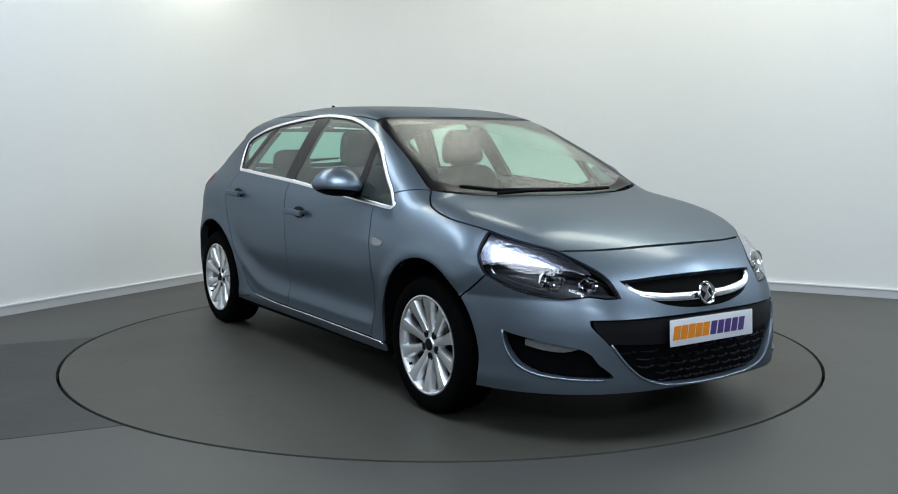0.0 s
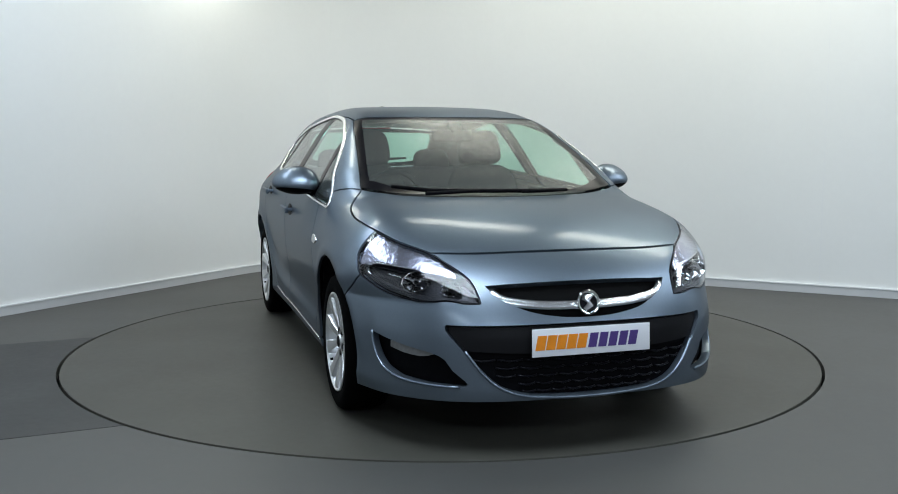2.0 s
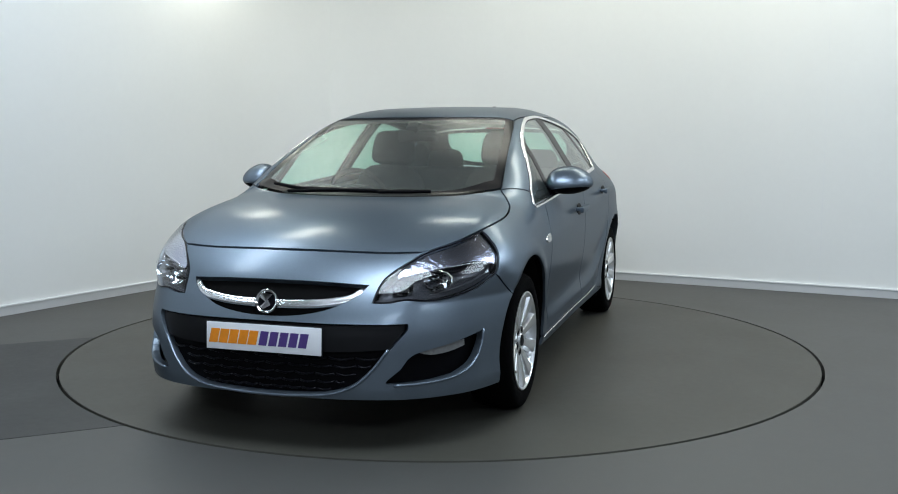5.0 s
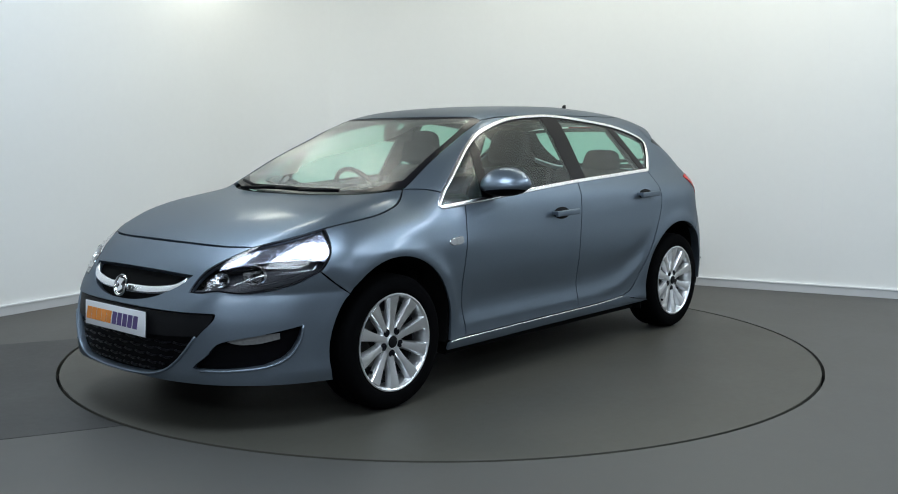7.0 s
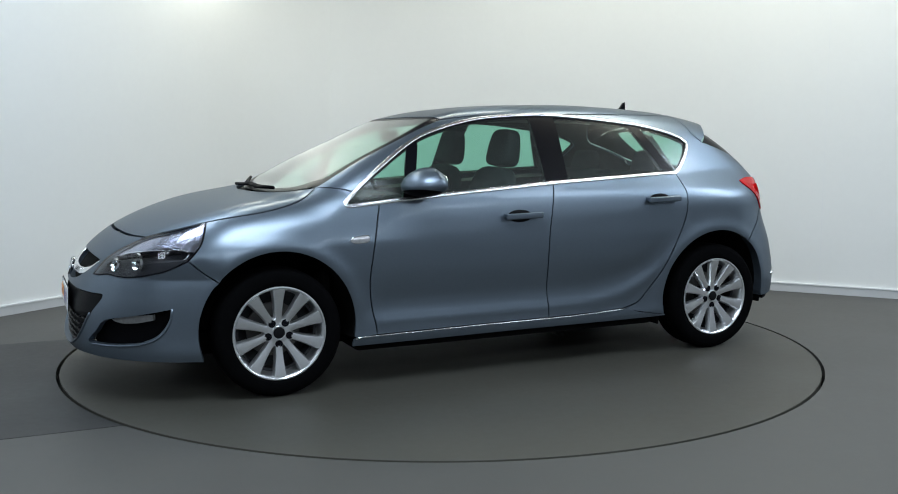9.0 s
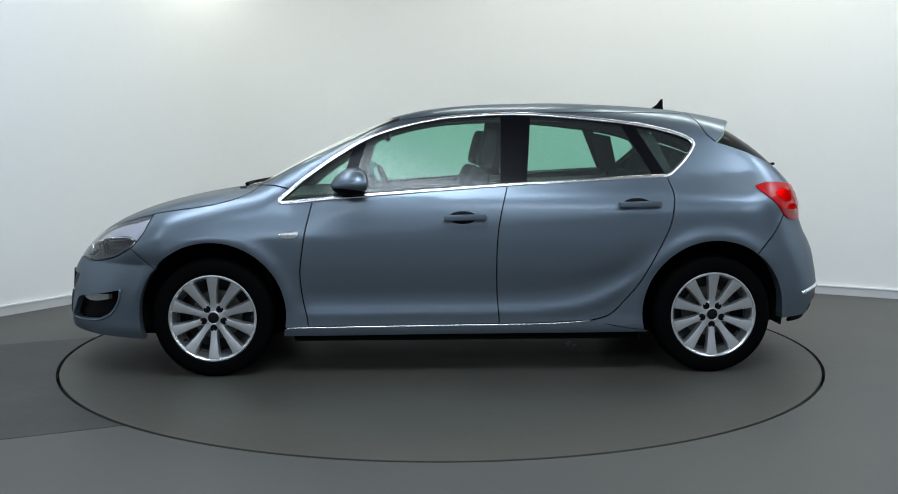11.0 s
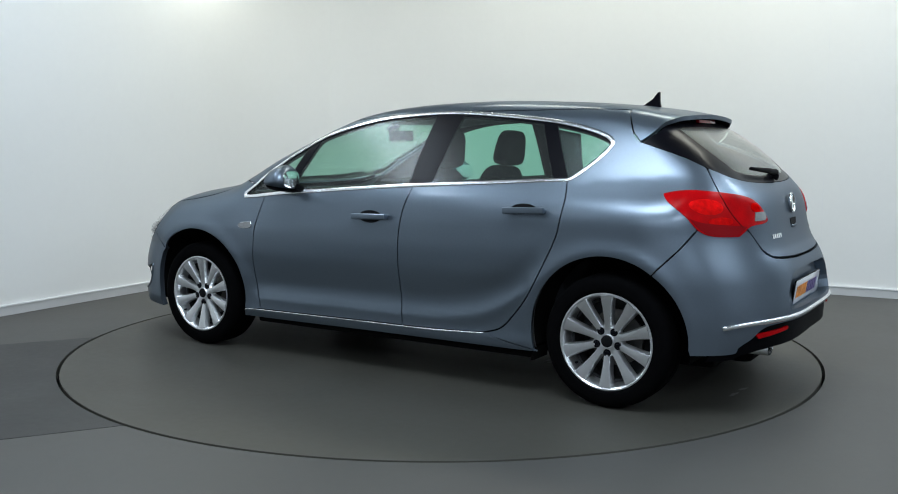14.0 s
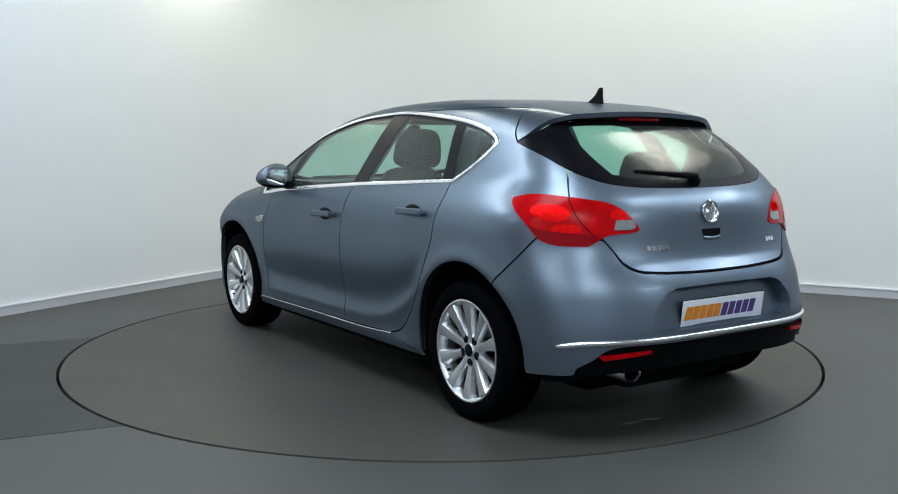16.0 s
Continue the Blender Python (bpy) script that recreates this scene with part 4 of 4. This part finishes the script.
for s, mir in SIDES:
    part("rear_reflector", skin("R", loop([N(.66, .385, "R"), N(.45, .402, "R")], [N(.45, .402, "R"), N(.45, .388, "R")], [N(.45, .388, "R"), N(.64, .365, "R")], [N(.64, .365, "R"), N(.66, .385, "R")]), offset=-.004, rim=.012, mirror=mir), RED, rbump, "red rear reflector")
    tail = loop([S(-1.578, 1.012, "R"), S(-1.64, 1.026, "R"), S(-1.73, 1.027, "R"), N(.55, 1.0, "R"), N(.47, .96, "R"), N(.42, .90, "R"), N(.417, .882, "R")],
                [N(.417, .882, "R"), N(.45, .872, "R"), N(.555, .864, "R"), N(.60, .84, "R"), N(.635, .82, "R")],
                [N(.635, .82, "R"), S(-1.80, .825, "R"), S(-1.745, .85, "R"), S(-1.69, .915, "R"), S(-1.60, .985, "R"), S(-1.578, 1.012, "R")])
    lampR = cpart("tail_lamp", skin("R", tail, offset=.005, rim=.014, mirror=mir), RED, None, "red wrap-around tail lamp with a clear corner lens")
    part("clear_lens", skin("R", loop([N(.44, .925, "R"), N(.515, .925, "R")], [N(.515, .925, "R"), N(.53, .885, "R")], [N(.53, .885, "R"), N(.445, .888, "R"), N(.435, .905, "R"), N(.44, .925, "R")], step=.008), offset=.009, rim=.006, step=.012, mirror=mir), CLEAR, lampR, "clear reversing lens")
    part("lamp_band", skin("R", loop([S(-1.70, .91, "R"), S(-1.76, .885, "R"), N(.62, .868, "R"), N(.585, .862, "R")], [N(.585, .862, "R"), N(.635, .826, "R")], [N(.635, .826, "R"), S(-1.80, .831, "R"), S(-1.75, .853, "R"), S(-1.70, .91, "R")]), offset=.007, rim=.004, mirror=mir), RED_DARK, lampR)
    # brighter discs laid on the lens paint in the lamp's hot spots
    for yy, zz, ry, rz in ((.735, .955, .055, .035), (.70, .89, .05, .02), (.50, .945, .035, .022)):
        spot = [N(yy + ry * math.cos(a), zz + rz * math.sin(a), "R") for a in (2 * math.pi * i / 16 for i in range(16))]
        part("reflector", skin("R", np.array(spot), offset=.0065, rim=.002, step=.012, mirror=mir), RED_HOT, lampR, "bright red disc painting a hot spot on the tail lamp")
    part("lamp_split", bead("R", spline([S(-1.79, 1.018, "R"), N(.655, .93, "R"), N(.60, .85, "R")]), .004, .001, offset=.006, mirror=mir), VOID, lampR)

sp_tip = [S(-1.404, 1.249), S(-1.455, 1.285), S(-1.49, 1.315), T(-1.525, .46, False), T(-1.548, .3, False), T(-1.555, 0, False)]
sp_seam = [T(-1.305, 0, False), T(-1.30, .3, False), T(-1.29, .47, False), S(-1.335, 1.335), S(-1.36, 1.29), S(-1.404, 1.249)]
sp_loop = loop(sp_seam, sp_tip, [np.array([p[0], -p[1]]) for p in sp_tip[::-1]], [np.array([p[0], -p[1]]) for p in sp_seam[::-1]])
spoiler = cpart("roof_spoiler", skin("W", sp_loop, gap=GAP, rim=.022), PAINT)
part("spoiler_underside", skin("W", inset(sp_loop, .006), offset=-.024, rim=0), GLOSS_BLACK, spoiler, "black underside of the spoiler")
part("brake_light", box((.02, .26, .018), (-1.515, 0, 1.353), .004), RED_DARK, spoiler, "dark red high-level brake light")


# ---- wheels ----
def build_wheel():
    """A wheel about its hub, its face to +y."""
    tyre = [(.226, -.095), (.25, -.107), (.285, -.108), (.306, -.098), (.315, -.080), (.318, -.05), (.318, -.004), (.313, -.004), (.313, .004), (.318, .004), (.318, .05), (.315, .082), (.306, .098), (.285, .107), (.25, .106), (.236, .102), (.228, .094)]
    barrel = [(.228, .094), (.2315, .100), (.232, .104), (.226, .105), (.219, .100), (.214, .085), (.205, .04), (.195, -.05), (.20, -.09), (.226, -.095)]
    wheel = cpart("wheel", lathe(barrel, 72), ALLOY, None, "ten-spoke silver alloy wheel with a black tyre")
    part("tyre", lathe(tyre, 72), RUBBER, wheel, "black rubber tyre")
    # dark sheet added behind the spokes, painting in the barrel's shade
    part("barrel_shade", lathe([(.203, .03), (.19, .028), (.19, -.06), (.12, -.065), (.0, -.065)], 48), ALLOY_SHADED, wheel)
    part("brake_disc", lathe([(.05, -.03), (.135, -.03), (.136, -.045), (.05, -.045)], 48), DISC, wheel)
    hub_face = [(0, .078), (.045, .078), (.066, .075), (.074, .066), (.078, .045), (.0, .045)]
    part("hub", lathe(hub_face, 48), ALLOY, wheel)
    for i in range(10):
        a = radians(90 + 36 * i)
        bm = bmesh.new()
        rows = [(.052, .017, .077), (.085, .0165, .080), (.12, .0185, .086), (.16, .0225, .093), (.195, .027, .099), (.2175, .0305, .1015)]
        rings = []
        for r, w, h in rows:
            rings.append([bm.verts.new(v) for v in ((r, h - .034, -w * 1.25), (r, h - .008, -w * 1.08), (r, h - .001, -w * .92), (r, h, -w * .5), (r, h + .0006, 0), (r, h, w * .5), (r, h - .001, w * .92), (r, h - .008, w * 1.08), (r, h - .034, w * 1.25))])
        for p, q in zip(rings, rings[1:]):
            for j in range(8):
                bm.faces.new((p[j], p[j + 1], q[j + 1], q[j]))
        bm.faces.new(rings[0][::-1])
        bm.faces.new(rings[-1])
        bmesh.ops.recalc_face_normals(bm, faces=bm.faces)
        bmesh.ops.transform(bm, matrix=Matrix.Rotation(a, 4, "Y"), verts=bm.verts)
        part("spoke", smooth_by_angle(bm, 30), ALLOY, wheel)
    part("hub_cap", lathe([(0, .092), (.018, .0915), (.026, .089), (.029, .084), (.029, .07)], 32), SATIN_BLACK, wheel, "dark centre cap")
    part("cap_ring", lathe([(.029, .085), (.032, .086), (.034, .083), (.034, .075)], 32), ALLOY, wheel)
    for i in range(5):
        a = radians(270 + 72 * i)
        at = Matrix.Translation((.056 * math.cos(a), 0, .056 * math.sin(a)))
        part("wheel_bolt", lathe([(0, .082), (.009, .0815), (.0105, .079), (.0105, .0785), (.0185, .0790), (.0190, .07)], 18, at), GLOSS_BLACK, wheel, "black wheel bolt")
    at = Matrix.Translation((.19 * math.cos(radians(-38)), .085, .19 * math.sin(radians(-38))))
    part("valve", lathe([(0, .014), (.006, .013), (.007, 0)], 12, at), GLOSS_BLACK, wheel)
    return wheel


HUB_Z, HUB_Y = .318, .766
wheel = build_wheel()
wheel.matrix_basis = OFF @ pose(AXLE, HUB_Y, HUB_Z, 0, 0, 0)
copy_thing(wheel, OFF @ pose(-AXLE, HUB_Y, HUB_Z))
copy_thing(wheel, OFF @ pose(AXLE, -HUB_Y, HUB_Z, 0, 0, 180))
copy_thing(wheel, OFF @ pose(-AXLE, -HUB_Y, HUB_Z, 0, 0, 180))
for ax in (AXLE, -AXLE):
    for s in (1, -1):
        verts, faces, k = [], [], 20
        for i in range(k + 1):
            a = radians(-12 + 204 * i / k)
            x, z = ax + .398 * math.cos(a), .335 + .398 * math.sin(a)
            edge = root(np.array([[x, 0.0, z]]), np.array([[0, 1.0, 0]]), 0, 1.2)[0][1] - .012
            for y in (.50, min(.86, edge)):
                verts.append((x, y * s, z))
        for i in range(k):
            faces.append((2 * i, 2 * i + 1, 2 * i + 3, 2 * i + 2))
        faces.append(tuple(2 * i for i in range(k + 1)))
        cpart("arch_liner", mesh_from("liner", verts, faces), VOID, None, "black wheel arch liner")
cpart("floor_pan", box((3.7, 1.02, .12), (.10, 0, .225), .03), VOID, None, "black underside")
cpart("under_sill", box((1.85, 1.60, .10), (0, 0, .225), .02), VOID)
cpart("front_undertray", box((.25, 1.3, .06), (1.82, 0, .24), .02), VOID)
cpart("boot_floor", box((.3, 1.2, .10), (-1.75, 0, .32), .02), VOID)
cpart("bulkhead", box((.04, 1.45, .62), (1.06, 0, .60), .01), VOID, None)
cpart("engine_block", box((.5, 1.1, .3), (1.6, 0, .45), .03), VOID, None)
pipe_at = Matrix.Translation((-1.90, .49, .298)) @ Matrix.Rotation(radians(90), 4, "Z") @ Matrix.Diagonal((1.35, 1, 1, 1))
exhaust = cpart("exhaust", lathe([(.033, -.12), (.036, -.10), (.037, .098), (.035, .104), (.033, .100), (.032, .0)], 32, pipe_at), SATIN_CHROME, None, "chrome oval exhaust tailpipe")
part("pipe_bore", lathe([(.0315, .09), (.031, .0), (0, .0)], 24, pipe_at), VOID, exhaust)
part("silencer", box((.22, .62, .12), (-1.80, .12, .255), .05, 3), VOID, exhaust)
for s in (1, -1):
    cpart("mud_flap", box((.012, .16, .06), (-.945, .76 * s, .205), .004), VOID)

# ---- mirrors, handles, repeaters, wipers, aerial, plates ----
for s, mir in SIDES:
    bm = bmesh.new()
    bmesh.ops.create_uvsphere(bm, u_segments=32, v_segments=18, radius=1)
    for v in bm.verts:
        x, y, z = v.co
        x = x * .115 if x > 0 else x * .08
        e = .122
        z = z * (.088 if z > 0 else .062) * (1 - .22 * max(0, y))
        y = math.copysign(abs(y) ** .8, y) * e
        if x < -.055:
            x = -.055
        if x > 0:
            x -= .3 * z
        v.co = (x - y * .22 + .02, y, z)
    bmesh.ops.transform(bm, matrix=Matrix.Translation((.565, .928, 1.032)), verts=bm.verts)
    low = bm.copy()
    bmesh.ops.bisect_plane(bm, geom=bm.verts[:] + bm.edges[:] + bm.faces[:], plane_co=(.565, .93, .992), plane_no=(.12, .12, -1), clear_outer=True)
    bmesh.ops.bisect_plane(low, geom=low.verts[:] + low.edges[:] + low.faces[:], plane_co=(.565, .93, .991), plane_no=(.12, .12, -1), clear_inner=True)
    flipm = Matrix.Scale(-1, 4, (0, 1, 0)) if mir else Matrix()
    for b in (bm, low):
        bmesh.ops.transform(b, matrix=flipm, verts=b.verts)
        bmesh.ops.recalc_face_normals(b, faces=b.faces)
    mirror = cpart("door_mirror", smooth_by_angle(bm, 50), PAINT, None, "body-coloured door mirror with a black base")
    part("mirror_base", smooth_by_angle(low, 50), BLACK, mirror)
    part("mirror_arm", box((.09, .14, .045), (.575, .815 * s, .980), .016, 3, Matrix.Rotation(radians(14 * s), 4, "X")), BLACK, mirror)
    oval = [(math.copysign(abs(math.cos(a)) ** .7, math.cos(a)) * .088, math.copysign(abs(math.sin(a)) ** .7, math.sin(a)) * .046) for a in (2 * math.pi * i / 28 for i in range(28))]
    part("mirror_glass", prism(oval, .004, .001, Matrix.Translation((.529, .928 * s, 1.040)) @ Matrix.Rotation(radians(12.4 * s), 4, "Z") @ Matrix.Rotation(radians(-90), 4, "Y") @ Matrix.Rotation(radians(90), 4, "Z")), MIRROR, mirror)
    for x, z in ((.012, .853), (-.916, .92)):
        pp, nn = lift("X", np.array([S(x, z)]), 0)
        y = pp[0][1]
        tilt = Matrix.Rotation(radians(1.5), 4, "Y")
        cup = [(.075 * math.cos(a), .034 * math.sin(a)) for a in (2 * math.pi * i / 28 for i in range(28))]
        flipm = Matrix.Scale(-1, 4, (0, 1, 0)) if mir else Matrix()
        bm = prism(cup, .003, .0015, Matrix.Translation((x + .005, y + .0005, z - .002)) @ Matrix.Rotation(radians(-90 + 4), 4, "X"))
        bmesh.ops.transform(bm, matrix=flipm, verts=bm.verts)
        if mir:
            bmesh.ops.reverse_faces(bm, faces=bm.faces)
        handle = cpart("door_handle", smooth_by_angle(box((.225, .022, .032), (x - .008, (y + .036) * s, z), .009, 3, tilt)), PAINT, None, "body-coloured pull handle over a dark cup")
        part("handle_cup", bm, SATIN_BLACK, handle)
        part("handle_foot", box((.03, .04, .02), (x + .085, (y + .014) * s, z + .002), .006, 2), PAINT, handle)
        part("handle_foot", box((.03, .04, .02), (x - .10, (y + .014) * s, z - .002), .006, 2), PAINT, handle)
    rep = loop([S(.983, .757), S(.97, .772), S(.90, .782), S(.885, .778)], [S(.885, .778), S(.882, .76), S(.90, .748), S(.96, .746), S(.983, .757)], step=.008)
    r = cpart("side_repeater", skin("X", rep, offset=.006, rim=.008, step=.01, mirror=mir), CLEAR, None, "clear side indicator lens")
    part("repeater_frame", bead("X", rep, .007, .006, mirror=mir, closed=True), CHROME, r)


def wiper(points, name, label):
    pts = [lift("X", np.array([T(x, y)]), .016)[0][0] for x, y in points]
    arm = cpart(name, tube(pts[:3], .009, 8), BLACK, None, label)
    part("blade", tube(pts[2:], lambda s: .011 - .004 * abs(s - .5), 8), BLACK, arm)
    return arm


wiper([(1.262, -.40), (1.245, -.20), (1.238, .0), (1.236, -.1), (1.205, -.36), (1.135, -.54)], "wiper", "black windscreen wiper at rest")
wiper([(1.268, .10), (1.255, .22), (1.228, .36), (1.250, .18), (1.248, .0), (1.243, -.12)], "wiper", "black windscreen wiper at rest")
pts = [lift("R", np.array([N(y, z, "R")]), .03)[0][0] for y, z in ((.0, 1.075), (.12, 1.085), (.24, 1.093), (.34, 1.10))]
rw = cpart("rear_wiper", tube(pts, lambda s: .016 - .008 * s, 10), BLACK, None, "black rear wiper")
part("wiper_hub", lathe([(0, .03), (.022, .028), (.028, .015), (.03, 0)], 20, Matrix.Translation((-1.865, 0, 1.07)) @ Matrix.Rotation(radians(60), 4, "Y") @ Matrix.Rotation(radians(90), 4, "Z")), BLACK, rw)
fin = [(.07, 0), (.02, .012), (-.03, .045), (-.055, .078), (-.066, .080), (-.068, .03), (-.075, 0)]
bm = prism(fin, .02, .006, Matrix.Translation((-1.20, .01, 1.433)) @ Matrix.Rotation(radians(90), 4, "X"))
cpart("roof_aerial", bm, GLOSS_BLACK, None, "black shark-fin roof aerial")


def plate(name, m, label):
    """A number plate whose writing is slanted bars, orange then purple; its face to +x."""
    p = cpart(name, box((.008, .52, .112), (0, 0, 0), .003, 2, None), PLATE, None, label)
    p.matrix_basis = OFF @ m
    for i in range(10):
        w, gap = .040, .0445
        y = -.222 + i * gap + (.004 if i > 4 else 0)
        hgt = .058
        if i in (5, 6, 7, 8, 9):
            w = .036
        bar = [(-w / 2 - .006, hgt / 2), (w / 2 - .006, hgt / 2), (w / 2 + .006, -hgt / 2), (-w / 2 + .006, -hgt / 2)]
        bm = prism(bar, .0012, 0, Matrix.Translation((.0042, y, 0)) @ Matrix(((0, 0, 1, 0), (1, 0, 0, 0), (0, 1, 0, 0), (0, 0, 0, 1))) @ Matrix.Scale(-1, 4, (1, 0, 0)))
        bmesh.ops.recalc_face_normals(bm, faces=bm.faces)
        part("orange_bar" if i < 5 else "purple_bar", bm, ORANGE if i < 5 else PURPLE, p)
    part("plate_edge", box((.006, .526, .118), (-.003, 0, 0), .002, 1), SATIN_BLACK, p)
    return p


plate("front_plate", pose(2.268, 0, .457, 0, -3, 0), "white front plate with orange and purple bars")
plate("rear_plate", pose(-2.052, 0, .529, 0, 7, 180), "white rear plate with orange and purple bars")


# ---- inside the car ----
def seat_pad(size, at, turn, bevel=.05):
    bm = box(size, (0, 0, 0), bevel, 4)
    bmesh.ops.transform(bm, matrix=Matrix.Translation(at) @ Matrix.Rotation(radians(turn), 4, "Y"), verts=bm.verts)
    return bm


def cushion(deep, wide, high, at, turn):
    """An upright pad with a rounded, slightly narrower top and soft edges."""
    bm = bmesh.new()
    bmesh.ops.create_uvsphere(bm, u_segments=28, v_segments=20, radius=1)
    for v in bm.verts:
        x, y, z = (math.copysign(abs(c) ** .45, c) for c in v.co)
        v.co = (x * deep / 2 * (1 - .15 * z), y * wide / 2 * (1 - .10 * z - .05 * z * z), z * high / 2)
    bmesh.ops.transform(bm, matrix=Matrix.Translation(at) @ Matrix.Rotation(radians(turn), 4, "Y"), verts=bm.verts)
    return smooth_by_angle(bm, 60)


for y in (.37, -.37):
    seat = cpart("front_seat", seat_pad((.50, .50, .16), (.30, y, .47), -6), FABRIC, None, "charcoal cloth front seat with headrest")
    part("backrest", cushion(.15, .50, .64, (-.035, y, .79), -14), FABRIC, seat)
    part("headrest", cushion(.10, .28, .22, (-.155, y, 1.212), -10), FABRIC, seat)
    for d in (.05, -.05):
        part("headrest_post", tube([(-.12, y + d, 1.06), (-.145, y + d, 1.15)], .006), SATIN_CHROME, seat)
bench = cpart("rear_seat", box((.45, 1.25, .16), (-.80, 0, .50), .05, 4), FABRIC, None, "charcoal cloth rear bench with headrests")
part("backrest", merge(seat_pad((.14, .60, .58), (-1.10, .32, .78), -16), seat_pad((.14, .60, .58), (-1.10, -.32, .78), -16)), FABRIC, bench)
for y in (.36, -.36):
    part("headrest", cushion(.09, .27, .16, (-1.20, y, 1.115), -10), FABRIC, bench)
part("parcel_shelf", box((.50, 1.1, .02), (-1.48, 0, 1.0), .006), TRIM_GREY, bench)
bm = box((.52, 1.44, .16), (.86, 0, .885), .06, 4)
bmesh.ops.transform(bm, matrix=Matrix.Translation((.86, 0, .9)) @ Matrix.Rotation(radians(4), 4, "Y") @ Matrix.Translation((-.86, 0, -.9)), verts=bm.verts)
dash = cpart("dashboard", bm, SATIN_BLACK, None, "dark grey dashboard with a hooded instrument binnacle")
part("binnacle", box((.20, .34, .08), (.66, -.37, .965), .035, 3), SATIN_BLACK, dash)
part("console", box((.40, .26, .34), (.62, 0, .70), .05, 3), SATIN_BLACK, dash)
cx, cz, tilt = .42, .915, radians(24)
rimp = []
for i in range(48):
    a = 2 * math.pi * i / 48
    rimp.append((cx - .185 * math.sin(a) * math.sin(-tilt), -.37 + .185 * math.cos(a), cz + .185 * math.sin(a) * math.cos(tilt)))
sw = cpart("steering_wheel", tube(rimp, .015, 10, closed=True), SATIN_BLACK, None, "black steering wheel")
part("boss", box((.06, .15, .12), (cx + .02, -.37, cz), .03, 3, Matrix.Rotation(tilt, 4, "Y")), SATIN_BLACK, sw)
for d in (1, -1):
    part("wheel_spoke", tube([(cx + .015, -.37 + .05 * d, cz), (cx, -.37 + .18 * d, cz + .005)], .013), SATIN_CHROME, sw)
irm = cpart("interior_mirror", box((.03, .24, .068), (.43, 0, 1.285), .014, 3), SATIN_BLACK, None, "black interior mirror")
part("mirror_stem", tube([(.45, 0, 1.31), (.485, 0, 1.335)], .012), SATIN_BLACK, irm)
part("sensor_pod", box((.06, .07, .03), (.49, 0, 1.337), .012, 3, Matrix.Rotation(radians(28), 4, "Y")), SATIN_BLACK, irm)

# pale scuff marks on the turntable, thin as paint
for x, y, w, turn in ((-.79, .04, .07, 75), (-.82, .10, .05, 60), (-1.89, .25, .05, 80), (-1.90, .12, .04, 70)):
    rnd = random.Random(int(x * 100 + y * 10))
    rim_pts = [((.6 + .8 * rnd.random()) * w * math.cos(a), (.5 + .9 * rnd.random()) * w * .22 * math.sin(a)) for a in (2 * math.pi * k / 14 for k in range(14))]
    part("scuff_mark", prism(rim_pts, .0008, 0, pose(x, y, .0002, 0, 0, turn)), SCUFF, turntable, "pale scuff mark")

# the darker lane on which cars roll to the turntable
way, across = Vector((-.915, -.404, 0)), Vector((.404, -.915, 0))
edge_pts = []
for k in range(25):
    v = -1.065 + 2.08 * k / 24
    u = math.sqrt(2.234 ** 2 - v ** 2)
    edge_pts.append(way * u + across * v)
outline_pts = [(p.x, p.y) for p in edge_pts] + [((way * 6.5 + across * 1.015).x, (way * 6.5 + across * 1.015).y), ((way * 6.5 - across * 1.065).x, (way * 6.5 - across * 1.065).y)]
lane = part("floor_lane", prism(outline_pts, .0015, 0, None), LANE, None, "darker tyre-worn lane in the painted floor")
tagged(lane, kind="structure", category="floor")


def motions():
    turns = [(0.0, -56.54), (0.5, -58.24), (1.0, -61.81), (1.5, -66.78), (2.0, -72.75), (2.5, -78.72), (3.0, -84.7), (3.5, -90.6), (4.0, -96.6), (4.2, -99.0),
             (6.5, -126.0), (7.0, -132.0), (7.5, -137.88), (8.0, -143.8), (8.5, -149.7), (9.0, -155.6), (11.5, -183.75), (12.0, -189.5), (12.5, -195.2), (13.0, -201.05),
             (13.5, -206.95), (14.0, -212.85), (14.5, -218.75), (15.0, -224.7), (15.5, -230.55), (16.0, -236.5)]
    for ob in (car, turntable):
        walk(ob, [(t, pose(0, 0, 0, 0, 0, a)) for t, a in turns])


motions()
